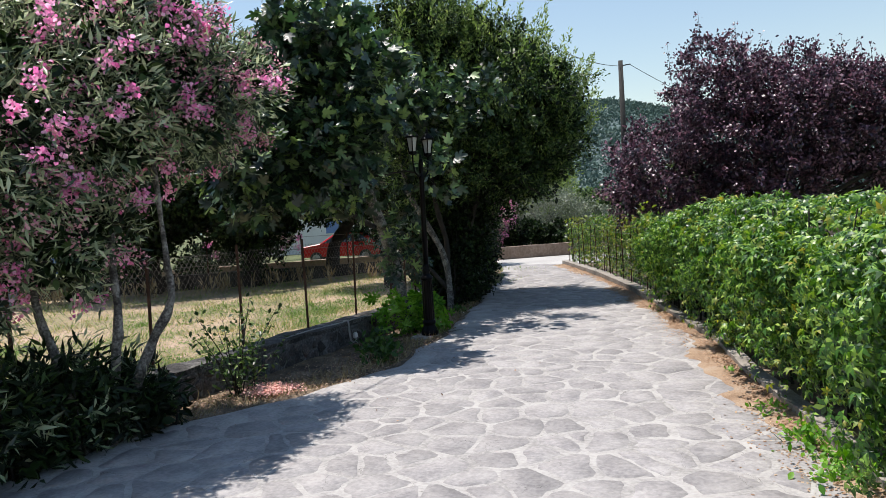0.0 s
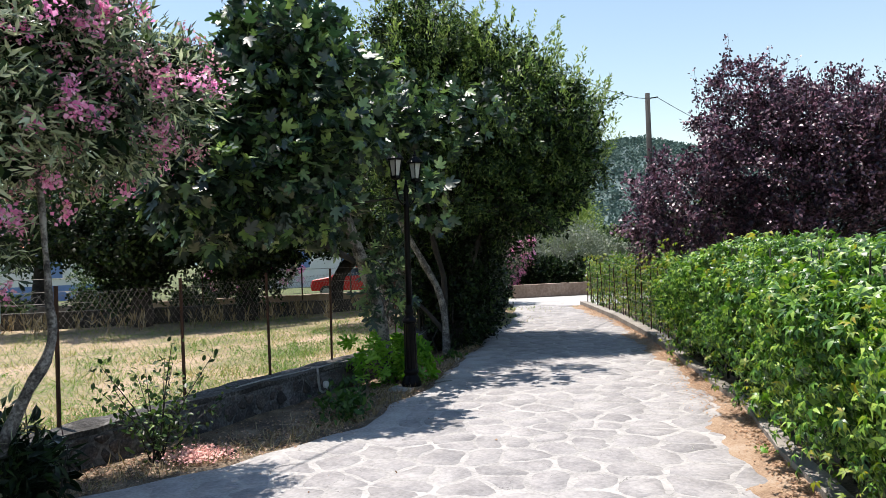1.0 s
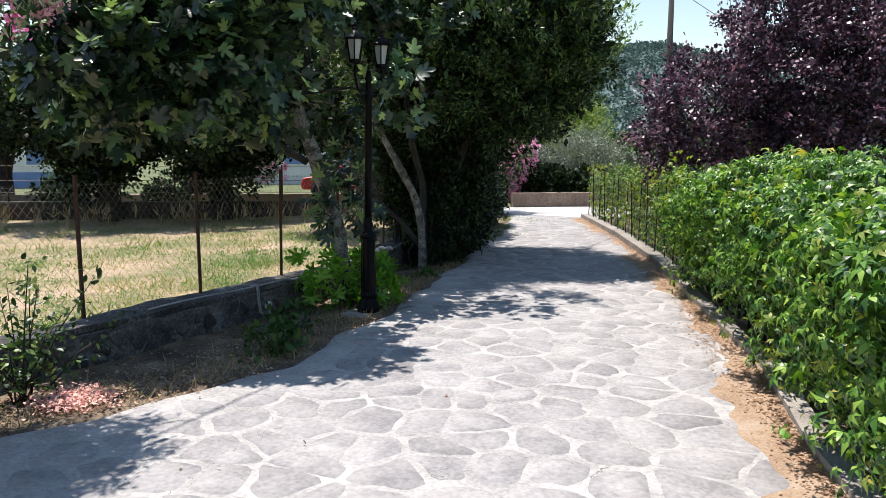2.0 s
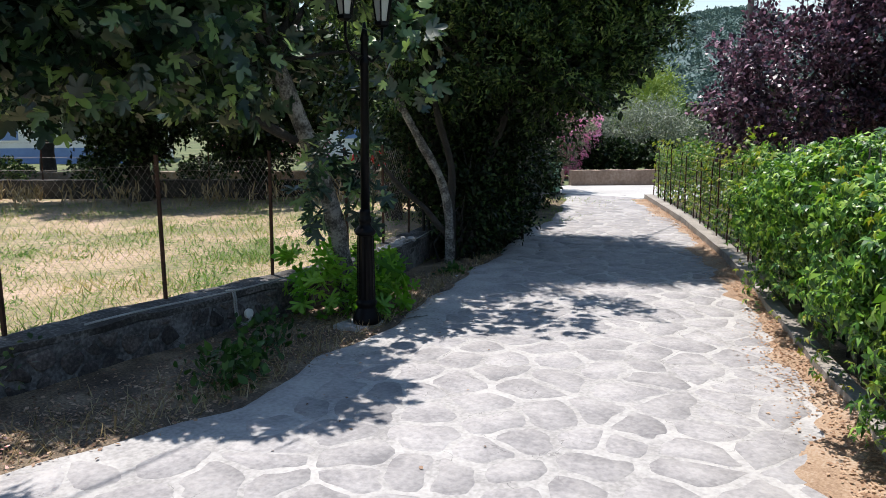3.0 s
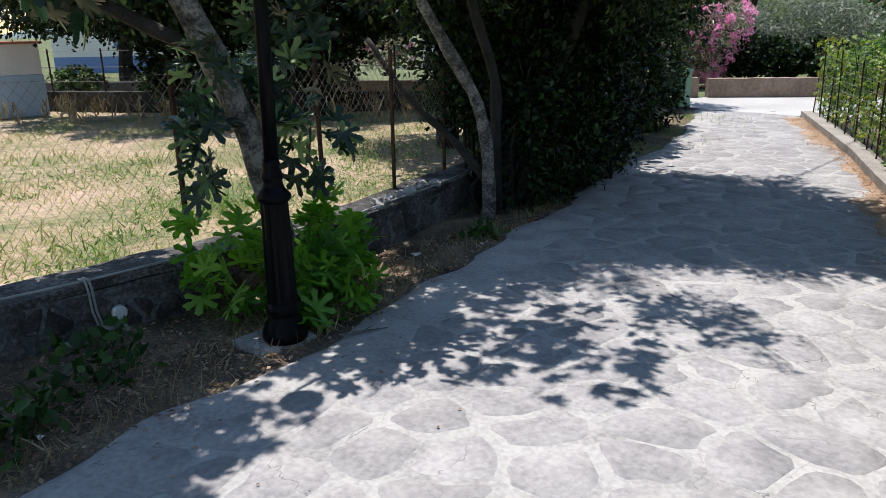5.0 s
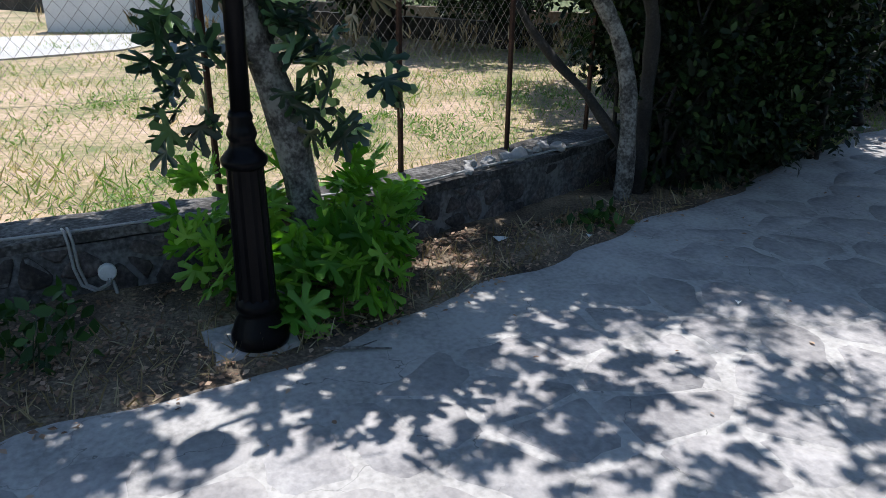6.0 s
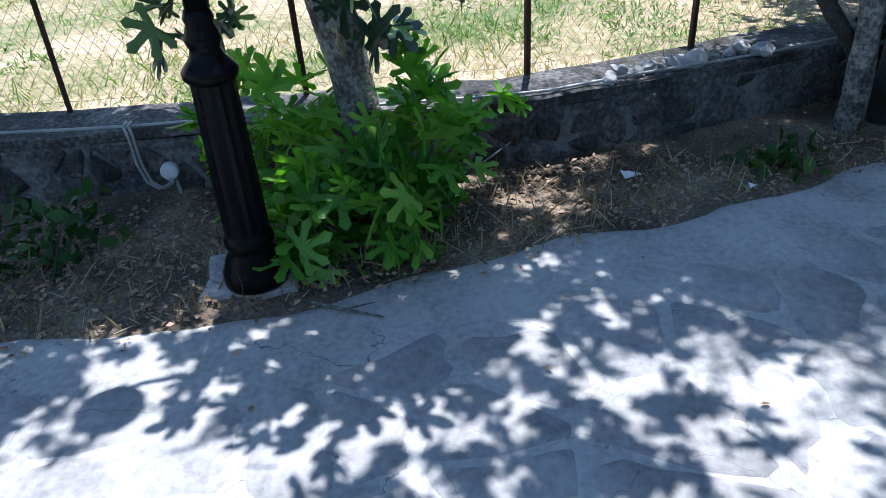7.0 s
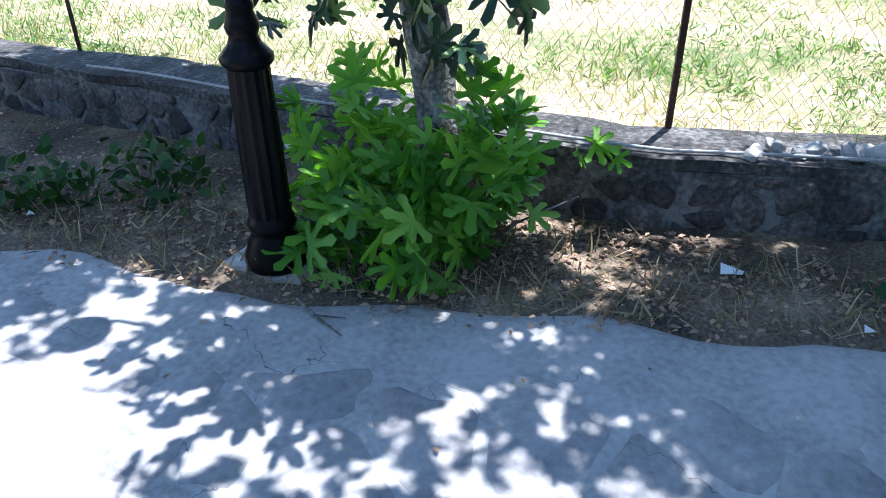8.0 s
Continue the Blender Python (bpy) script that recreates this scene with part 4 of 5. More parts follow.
oleander((-5.2, 4.5, -0.35), [
    [(-4.95, 4.4, -0.45), (-5.0, 4.3, 0.35), (-5.2, 4.25, 1.0), (-5.2, 4.3, 1.9)],
    [(-5.0, 4.75, -0.45), (-4.82, 4.7, 0.3), (-4.75, 4.72, 0.8), (-4.8, 4.75, 1.3), (-4.8, 4.8, 2.2)],
    [(-5.0, 4.75, -0.45), (-4.7, 5.0, 0.45), (-4.55, 5.15, 0.85), (-4.6, 5.2, 1.2), (-4.7, 5.2, 2.3)],
    [(-5.2, 4.0, -0.45), (-5.4, 3.7, 0.4), (-5.5, 3.6, 1.2), (-5.5, 3.6, 2.0)]], OLE, 3900, 430, "tall oleander shrub with clusters of pink flowers before the wall")
low = empty("oleander", (-5.2, 4.3, -0.35), "low leafy oleander shoots at the shrub's foot", "shrub", "oleanders")
for k in range(34):
    b = Vector((-5.15 + rng.normal(0, 0.2), 4.2 + rng.normal(0, 0.5), -0.4))
    bar_part("stem", low, [b, b + Vector((rng.normal(0, 0.12), rng.normal(0, 0.15), rng.uniform(0.4, 0.9)))], [0.012, 0.004], M_BARK_DARK, 5)
crown("foliage", low, [(-5.0, 5.0, -0.1, 0.3, 0.45, 0.4), (-5.05, 4.3, 0.05, 0.4, 0.6, 0.5), (-5.1, 3.4, 0.1, 0.45, 0.7, 0.55), (-5.1, 2.6, 0.1, 0.4, 0.6, 0.55)], 190, 10, 0.1, 0.15, LANCE, M_OLEANDER, 0.6, 0.3, floor=-0.4)
# second copy of the same sprays, with shade put into the leaf colour
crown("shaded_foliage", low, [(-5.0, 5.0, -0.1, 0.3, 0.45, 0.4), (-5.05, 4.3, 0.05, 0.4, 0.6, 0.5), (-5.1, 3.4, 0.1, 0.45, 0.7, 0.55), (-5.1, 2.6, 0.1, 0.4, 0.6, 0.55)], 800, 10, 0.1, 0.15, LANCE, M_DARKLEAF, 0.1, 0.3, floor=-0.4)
# more fill leaves, coloured as the shade among the low shoots
crown("inner_shade_foliage", low, [(-5.05, 5.0, -0.15, 0.25, 0.4, 0.3), (-5.1, 4.2, 0.0, 0.32, 0.55, 0.4), (-5.15, 3.2, 0.0, 0.35, 0.7, 0.45)], 260, 10, 0.1, 0.12, OVAL6, M_DARKLEAF, 0.1, 0.3, floor=-0.4)

# thin rose bush at the lane's edge
rose = empty("rose_bush", (-5.05, 6.6, -0.41), "spindly green rose bush at the foot of the wall", "bush")
tips = []
for k in range(14):
    b = Vector((-5.05 + rng.normal(0, 0.06), 6.6 + rng.normal(0, 0.1), -0.43))
    t = b + Vector((rng.normal(0, 0.2), rng.normal(0, 0.3), rng.uniform(0.4, 1.15)))
    bar_part("stem", rose, [b, b.lerp(t, 0.5) + Vector((0, 0, 0.08)), t], [0.008, 0.006, 0.003], M_BARK_DARK, 5)
    tips += [b.lerp(t, f) for f in np.linspace(0.25, 1, 9)]
c = np.repeat(np.array(tips), 5, 0)
at = c + rng.normal(scale=0.06, size=c.shape)
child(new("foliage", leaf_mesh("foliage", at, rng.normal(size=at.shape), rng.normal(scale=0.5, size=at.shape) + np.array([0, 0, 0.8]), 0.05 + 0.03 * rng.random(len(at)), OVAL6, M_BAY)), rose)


# weeds on the verge
def weed(x, y, r, h, n, material, label, size=0.07, shape=OVAL6):
    z = float(land_z(x, y))
    ob = empty("weed", (x, y, z), label, "weed", "verge weeds")
    b = np.array([x, y, z]) + rng.normal(scale=(r * 0.5, r * 0.6, 0), size=(n, 3))
    b[:, 2] += rng.random(n) * h
    child(new("foliage", leaf_mesh("foliage", b, rng.normal(size=b.shape) + np.array([0, 0, 0.6]), rng.normal(scale=0.6, size=b.shape) + np.array([0, 0, 0.7]), size * (0.6 + 0.8 * rng.random(n)), shape, material)), ob)
    for k in range(6):
        bar_part("stem", ob, [(x + rng.normal(0, r * 0.3), y + rng.normal(0, r * 0.3), z - 0.02), (x + rng.normal(0, r * 0.5), y + rng.normal(0, r * 0.5), z + h * 0.9)], [0.005, 0.002], M_OLEANDER, 4)
    return ob


for x, y, r, h, n in ((-4.35, 8.6, 0.3, 0.28, 190), (-4.6, 9.0, 0.2, 0.2, 90), (-4.85, 9.45, 0.22, 0.3, 130), (-5.2, 13.1, 0.16, 0.1, 60)):
    weed(x, y, r, h, n, M_WEED, "low green broad-leaved weeds on the dry verge", 0.085)

for x, y, r, h, n in ((1.1, 5.6, 0.28, 0.22, 420), (0.85, 6.3, 0.22, 0.18, 300), (0.62, 7.1, 0.18, 0.13, 180), (0.2, 8.6, 0.14, 0.1, 90)):
    weed(x, y, r, h, n, M_SUCKER, "bright green small-leaved weeds at the hedge's foot", 0.055, OVAL6)
weed(-0.47, 8.6, 0.05, 0.03, 26, M_OLEANDER, "tiny green weed growing between paving stones", 0.05, LANCE)

# dry stalks and litter on the verge
n = 5200
y = rng.uniform(3.5, 19, n)
x = left_edge(y) - np.abs(rng.normal(0.25, 0.35, n)) + 0.03
keep = x > -5.5
x, y = x[keep], y[keep]
b = np.stack([x, y, land_z(x, y) + 0.005], 1)
tagged(new("dry_grass", leaf_mesh("dry_grass", b, rng.normal(scale=0.6, size=b.shape) + np.array([0, 0, 0.8]), rng.normal(size=b.shape), rng.uniform(0.04, 0.16, len(b)), BLADE, M_STRAW)), "dry straw stalks along the verge", "dry grass", kind="stuff")
n = 15000
y = rng.uniform(3.5, 20, n)
x = left_edge(y) + rng.normal(-0.55, 0.4, n)
keep = (x > -5.52) & (x < left_edge(y) + 0.15)
x, y = x[keep], y[keep]
b = np.stack([x, y, np.where(x > left_edge(y), road_z(y), land_z(x, y)) + 0.012], 1)
tagged(new("leaf_litter", leaf_mesh("leaf_litter", b, rng.normal(size=b.shape) * np.array([1, 1, 0.25]), rng.normal(scale=0.35, size=b.shape) + np.array([0, 0, 1]), rng.uniform(0.015, 0.05, len(b)), OVAL, M_LITTER)), "brown fallen leaves lying on the verge", "leaf litter", kind="stuff")


def sand_width(y):
    return 0.34 + 0.14 * np.sin(y * 0.9) + 0.09 * np.sin(y * 2.7 + 1) + 0.06 * np.sin(y * 6.1) + 0.04 * np.sin(y * 14.3)


n = 9500
y = rng.uniform(3.5, 23.8, n)
x = right_edge(y) + 0.03 - np.abs(rng.normal(0, 0.23, n)) * (0.75 + 0.35 * np.sin(y * 1.3))
drift = np.clip((x - right_edge(y) - 0.06) / sand_width(y) + 1, 0, 1)
b = np.stack([x, y, road_z(y) + 0.006 + 0.042 * drift ** 0.6], 1)
tagged(new("leaf_litter", leaf_mesh("leaf_litter", b, rng.normal(size=b.shape) * np.array([1, 1, 0.2]), rng.normal(scale=0.12, size=b.shape) + np.array([0, 0, 1]), rng.uniform(0.015, 0.042, len(b)), OVAL, M_LITTER_PALE)), "orange-brown fallen leaves along the kerb", "leaf litter", kind="stuff")

# drifted orange sand along the kerb
ys = np.arange(3.0, 24.0, 0.07)
us = np.linspace(0, 1, 9)
U, YY = np.meshgrid(us, ys)
wide = sand_width(YY)
XX = right_edge(YY) + 0.06 - wide * (1 - U)
ZZ = ROAD_Z - 0.006 + 0.042 * U ** 0.6 + 0.006 * np.sin(9 * XX) * np.sin(7 * YY)
a = (np.arange((len(ys) - 1) * 8) // 8) * 9 + np.arange((len(ys) - 1) * 8) % 8
q = np.stack([a, a + 1, a + 10, a + 9], 1)
tagged(new("ground", raw_mesh("sand", np.stack([XX.ravel(), YY.ravel(), ZZ.ravel()], 1), q.ravel(), np.arange(len(q)) * 4, M_SAND, True)), "drift of orange-brown sand and dust along the kerb", "ground", kind="structure")
# petals heaped at the lane's edge
n = 900
b = np.stack([-4.72 + rng.normal(0, 0.16, n), 6.75 + rng.normal(0, 0.14, n), np.full(n, ROAD_Z + 0.01) + 0.03 * rng.random(n)], 1)
tagged(new("petal_litter", leaf_mesh("petal_litter", b, rng.normal(size=b.shape) * np.array([1, 1, 0.3]), rng.normal(scale=0.5, size=b.shape) + np.array([0, 0, 1]), rng.uniform(0.02, 0.045, n), OVAL2, M_DRYPETAL)), "heap of faded pink fallen petals at the lane's edge", "petals", kind="stuff")
# single leaves and petals blown onto the lane
n = 90
y = rng.uniform(5, 18, n)
x = left_edge(y) + 0.05 + np.abs(rng.normal(0, 0.9, n))
b = np.stack([x, y, road_z(y) + 0.012], 1)
tagged(new("leaf_litter", leaf_mesh("leaf_litter", b, rng.normal(size=b.shape) * np.array([1, 1, 0.2]), rng.normal(scale=0.25, size=b.shape) + np.array([0, 0, 1]), rng.uniform(0.02, 0.04, n), OVAL6, M_LITTER)), "few brown fallen leaves scattered on the paving", "leaf litter", kind="stuff")
# a dry twig on the lane by the lamp
twig = empty("twig", (-4.2, 10.95, ROAD_Z + 0.01), "dry brown forked twig lying on the paving", "twig")
bar_part("stem", twig, [(-4.28, 10.72, ROAD_Z + 0.012), (-4.2, 10.86, ROAD_Z + 0.022), (-4.14, 11.02, ROAD_Z + 0.012)], [0.008, 0.007, 0.003], M_BARK, 6)
bar_part("side_shoot", twig, [(-4.2, 10.86, ROAD_Z + 0.022), (-4.24, 10.98, ROAD_Z + 0.014)], [0.005, 0.002], M_BARK, 5)
# scraps of paper on the verge
for x, y, s in ((-5.26, 12.33, 0.07), (-4.95, 12.85, 0.03), (-4.4, 9.0, 0.03), (-3.75, 12.95, 0.025)):
    bm = bmesh.new()
    vs = [bm.verts.new((x + s * u, y + s * 1.4 * v, (float(land_z(x, y)) if x < left_edge(y) else ROAD_Z) + 0.012 + 0.02 * ((u + v) % 2))) for u, v in ((-0.5, -0.5), (0.5, -0.4), (0.45, 0.5), (-0.4, 0.55), (0, 0.05))]
    for f in ((0, 1, 4), (1, 2, 4), (2, 3, 4), (3, 0, 4)):
        bm.faces.new([vs[i] for i in f])
    tagged(part("paper_scrap", bm, M_WHITE), "crumpled white scrap of paper on the dry verge", "litter", "paper scraps")

# ---- field grass ----
n = 240000
r = rng.random(n)
x = -6.05 - 19 * r ** 1.7
y = rng.uniform(-2, 27, n)
keep = (y < 20.9 + 0.672 * (x + 12))
x, y = x[keep], y[keep]
clump = np.sin(x * 1.7 + 2 * np.sin(y * 0.9)) * np.sin(y * 1.9 + x * 0.6)
b = np.stack([x, y, land_z(x, y) - 0.01], 1)
h = (0.03 + 0.11 * rng.random(len(b)) ** 2.5) * (1.0 + 0.5 * clump)
grass = new("grass", leaf_mesh("grass", b, rng.normal(scale=0.8, size=b.shape) + np.array([0, 0, 0.6]), rng.normal(size=b.shape), h, (BLADE[0] * np.array([1.3, 1, 1]), BLADE[1]), M_GRASS))
tagged(grass, "dry yellow and green meadow grass in the field", "grass", kind="stuff")
# low green weeds in patches among the straw
n = 1500
x, y = -6.1 - 5.5 * rng.random(n) ** 1.3, rng.uniform(3, 15.5, n)
patch = np.sin(x * 1.1 + 1.5 * np.sin(y * 0.7)) * np.sin(y * 1.2 + 0.5 * x) + 0.6 * rng.random(n)
x, y = x[patch > 0.35], y[patch > 0.35]
k = 22
c = np.repeat(np.stack([x, y, land_z(x, y)], 1), k, 0)
c += rng.normal(scale=(0.07, 0.07, 0.0), size=c.shape)
c[:, 2] += 0.05 * rng.random(len(c))
tagged(new("field_weeds", leaf_mesh("field_weeds", c, rng.normal(scale=0.7, size=c.shape) + np.array([0, 0, 0.4]), rng.normal(scale=0.5, size=c.shape) + np.array([0, 0, 0.8]), 0.03 + 0.05 * rng.random(len(c)), LANCE, M_FIELDWEED)), "low green weeds growing in patches through the dry grass", "weeds", kind="stuff")
n = 520
x, y = rng.uniform(-24, -10, n), rng.uniform(6, 24, n)
keep = (y < 20.5 + 0.672 * (x + 12)) & (y > 17.0 + 0.672 * (x + 12))
x, y = x[keep], y[keep]
b = np.repeat(np.stack([x, y, land_z(x, y)], 1), 14, 0)
b[:, 2] += rng.random(len(b)) * 0.4
b[:, :2] += rng.normal(scale=0.04, size=(len(b), 2))
tagged(new("tall_grass", leaf_mesh("tall_grass", b, rng.normal(scale=0.3, size=b.shape) + np.array([0, 0, 0.9]), rng.normal(size=b.shape), rng.uniform(0.12, 0.3, len(b)), (BLADE[0] * np.array([2.2, 1, 1]), BLADE[1]), M_STRAW)), "tall pale seeding grass at the field's back", "grass", kind="stuff")

# ---- the hedge on the other side ----
hedge = empty("hedge", (0.9, 8.5, -0.33), "dense green creeper hedge growing over a wire fence", "hedge")
n = 34000
y = rng.uniform(1.5, 15.0, n)
onface = rng.random(n) < 0.55
u = rng.random(n)
# hanging drapes of creeper with dark hollows between them
drape_y, drape_low, drape_out = rng.uniform(1.5, 15.0, 58), rng.uniform(0.0, 0.4, 58), rng.uniform(-0.1, 0.16, 58)
pick = rng.integers(0, 58, n)
draped = onface & (rng.random(n) < 0.72) & (u < 0.86)
y = np.where(draped, np.clip(drape_y[pick] + rng.normal(0, 0.085, n), 1.5, 15.0), y)
u = np.where(draped, drape_low[pick] + (1 - drape_low[pick]) * u, u)
front = right_edge(y) + 0.03 + 0.1 * np.sin(y * 2.3) + 0.08 * np.sin(y * 5.1) - np.where(draped, drape_out[pick], -0.06)
top = np.interp(y, [1.5, 5, 7.5, 12, 15], [1.15, 1.32, 1.4, 1.45, 1.25]) + 0.05 * np.sin(y * 1.7) + 0.05 * np.sin(y * 4.3)
lump = np.sin(y * 4.1 + 3 * u) * np.sin(u * 7 + y * 1.3) + 0.6 * np.sin(y * 9.7 - 5 * u) * np.sin(11 * u + y)
zf = ROAD_Z + 0.1 + 0.08 * np.sin(y * 3.7) + (top - ROAD_Z - 0.38) * u ** 0.8
bulge = 0.3 - 0.4 * np.sin(np.pi * np.clip(u * 0.6 + 0.1, 0, 1)) - 0.2 * lump - 0.1 * np.sin(y * 14 + 4 * np.sin(u * 3)) * (1.2 - u)
x = np.where(onface, front + bulge + 0.5 * rng.random(n) ** 1.2, front - 0.14 + 1.5 * rng.random(n) ** 1.35)
z = np.where(onface, zf, top - 0.4 * np.exp(-np.maximum(x - front + 0.14, 0) / 0.3) - np.abs(rng.normal(0, 0.07, n)) + 0.1 * np.sin(x * 5 + y * 3) * np.sin(y * 6))
out = np.where(onface[:, None], np.array([[-0.9, -0.2, 0.12]]), np.array([[-0.4, -0.15, 0.8]]))
ax = out * 0.45 + rng.normal(scale=0.45, size=(n, 3)) + np.array([0, 0, -0.6])
nm = out + rng.normal(scale=0.36, size=(n, 3))
tagged(child(new("foliage", leaf_mesh("foliage", np.stack([x, y, z], 1), ax, nm, 0.125 * (0.5 + 0.8 * rng.random(n)), CREEPER, M_CREEPER)), hedge), kind="stuff")
# backing leaves: the hollows' shade is put into a near-black leaf colour
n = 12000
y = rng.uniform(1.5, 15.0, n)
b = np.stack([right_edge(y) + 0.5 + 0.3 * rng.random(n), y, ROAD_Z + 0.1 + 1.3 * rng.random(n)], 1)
tagged(child(new("inner_shade_foliage", leaf_mesh("inner_shade_foliage", b, rng.normal(size=b.shape), rng.normal(scale=0.5, size=b.shape) + np.array([-1.0, 0, 0.2]), 0.12 + 0.06 * rng.random(n), OVAL6, M_DARKLEAF)), hedge), kind="stuff")
n = 420
y = rng.uniform(2, 15.0, n)
u = rng.random(n)
x = right_edge(y) - 0.02 - 0.1 * u + rng.normal(0, 0.08, n)
z = ROAD_Z + 0.1 + 1.85 * u
tagged(child(new("young_shoot", leaf_mesh("young_shoot", np.stack([x, y, z], 1), rng.normal(scale=0.6, size=(n, 3)) + np.array([-0.3, 0, -0.3]), rng.normal(scale=0.5, size=(n, 3)) + np.array([-0.5, 0, 0.6]), 0.11 * (0.5 + 0.7 * rng.random(n)), CREEPER, M_YOUNG)), hedge), kind="stuff")
for k in range(46):
    yy = 2 + 12.6 * k / 45 + rng.normal(0, 0.08)
    xx = float(right_edge(yy)) + 0.45
    bar_part("stem", hedge, [(xx, yy, float(road_z(yy)) - 0.1), (xx + rng.normal(0, 0.1), yy + rng.normal(0, 0.2), 0.5), (xx + rng.normal(0, 0.15), yy + rng.normal(0, 0.3), 1.4)], [0.02, 0.014, 0.006], M_BARK_DARK, 5)
# wire fence that goes on past the hedge, half overgrown
fence_r = empty("fence", (-3.5, 21, -0.2), "rusty wire fence with thin creeper beyond the hedge", "fence")
for k, y in enumerate(np.linspace(14.6, 24.0, 14)):
    x = float(right_edge(y)) + 0.17
    bm = bmesh.new()
    tube(bm, [(x, y, -0.3), (x + 0.04 * math.sin(k * 3), y + 0.03 * math.sin(k * 5), 0.98 + 0.08 * math.sin(k * 7))], 0.012, 6)
    part("post", bm, M_RUST, fence_r)
bm = bmesh.new()
for z in np.arange(-0.1, 1.1, 0.16):
    tube(bm, [(float(right_edge(y)) + 0.17, y, z) for y in (14.6, 16, 19.7, 24.0)], 0.003, 4, False)
for y in np.arange(14.6, 24.0, 0.2):
    x = float(right_edge(y)) + 0.17
    tube(bm, [(x, y, -0.2), (x, y, 0.97)], 0.002, 4, False)
part("wire_netting", bm, M_WIRE, fence_r)
creeper = empty("creeper", (-3.0, 20.5, -0.2), "thin yellowish creeper climbing the wire fence", "climbing plant")
n = 5200
y = rng.uniform(14.6, 24.2, n)
x = right_edge(y) + 0.2 + np.abs(rng.normal(0, 0.3, n))
z = -0.3 + (1.4 + 0.2 * np.sin(y * 1.3)) * rng.random(n) ** 0.7
child(new("foliage", leaf_mesh("foliage", np.stack([x, y, z], 1), rng.normal(size=(n, 3)), rng.normal(scale=0.6, size=(n, 3)) + np.array([-0.5, -0.3, 0.6]), 0.12 * (0.5 + 0.7 * rng.random(n)), CREEPER, M_CREEPER)), creeper)
n = 1000
y = rng.uniform(14.6, 24.2, n)
x = right_edge(y) + 0.12 + np.abs(rng.normal(0, 0.15, n))
z = -0.1 + 1.35 * rng.random(n)
child(new("young_foliage", leaf_mesh("young_foliage", np.stack([x, y, z], 1), rng.normal(size=(n, 3)), rng.normal(scale=0.6, size=(n, 3)) + np.array([-0.5, -0.3, 0.6]), 0.11 * (0.5 + 0.7 * rng.random(n)), CREEPER, M_YOUNG)), creeper)
for k in range(24):
    yy = 14.8 + 9.2 * k / 23
    xx = float(right_edge(yy)) + 0.3
    bar_part("stem", creeper, [(xx, yy, -0.45), (xx + rng.normal(0, 0.06), yy + 0.1, 0.4), (xx + rng.normal(0, 0.1), yy + rng.normal(0, 0.2), 1.1)], [0.012, 0.009, 0.004], M_BARK_DARK, 5)
# purple-leaved plum tree
plum = empty("plum_tree", (0.8, 19.9, -0.42), "large purple-leaved plum tree behind the hedge", "tree")
trunk("trunk", plum, [(0.8, 19.9, -0.5), (0.75, 19.9, 0.4), (0.85, 20.0, 1.2)], [0.2, 0.17, 0.16], M_BARK_DARK)
PLUM = [(0.08, 19.7, 3.12, 1.98, 1.8, 1.62), (-1.9, 18.9, 2.31, 1.35, 1.26, 1.08), (-0.73, 19.6, 4.35, 1.1, 1.1, 1.2), (1.88, 20.5, 3.21, 1.8, 1.62, 1.44), (1.25, 20.3, 4.15, 1.1, 1.1, 1.0), (3.68, 21.3, 2.7, 1.71, 1.62, 1.4), (2.78, 20.9, 3.75, 0.85, 0.85, 0.75), (-2.44, 18.7, 1.86, 0.81, 0.9, 0.81), (0.26, 19.3, 2.04, 1.62, 1.44, 0.81), (4.94, 21.7, 3.0, 1.35, 1.26, 1.2)]
limbs("limb", plum, (0.85, 20.0, 1.2), PLUM, 60, 0.07, M_BARK_DARK)
crown("crown", plum, [(x, y, z, rx * 0.95, ry * 0.95, rz * 0.95) for x, y, z, rx, ry, rz in PLUM], 1900, 56, 0.2, 0.098, OVAL, M_PLUM, 0.6)
bm = bmesh.new()
sp, sd = blob_points([b for b in PLUM if b[2] > 2.6], 330, 0.9)
keep = sp[:, 2] > 3.5
at = []
for p in sp[keep]:
    t = Vector(p) + Vector((rng.normal(0, 0.12), rng.normal(0, 0.12), rng.uniform(0.3, 0.8)))
    tube(bm, [Vector(p) - Vector((0, 0, 0.3)), t], [0.008, 0.003], 4, False)
    at += [Vector(p).lerp(t, f) + Vector(rng.normal(scale=0.05, size=3)) for f in np.linspace(0, 1, 22)]
tagged(part("twig", bm, M_BARK_DARK, plum), kind="stuff")
at = np.array(at)
child(new("foliage", leaf_mesh("foliage", at, rng.normal(size=at.shape), rng.normal(size=at.shape) + np.array([0, 0, 0.5]), 0.06 + 0.05 * rng.random(len(at)), OVAL, M_PLUM)), plum)

# ---- pole and cables ----
POLE = Vector((-6.2, 36.2, -0.4))
pole = empty("utility_pole", POLE, "weathered wooden utility pole beyond the street", "utility pole")
bm = bmesh.new()
tube(bm, [POLE - Vector((0, 0, 0.4)), POLE + Vector((0, 0, 5)), POLE + Vector((0, 0, 8.95))], [0.16, 0.14, 0.11], 12)
part("shaft", bm, M_WOOD, pole, smooth=True)
bm = bmesh.new()
tube(bm, [POLE + Vector((0, 0, 8.7)), POLE + Vector((0.45, 0.15, 8.75))], 0.03, 6)
part("bracket", bm, M_BLACK, pole)
lines = empty("power_cable", POLE + Vector((0, 0, 8.75)), "thin black overhead cables strung from the pole", "cable")
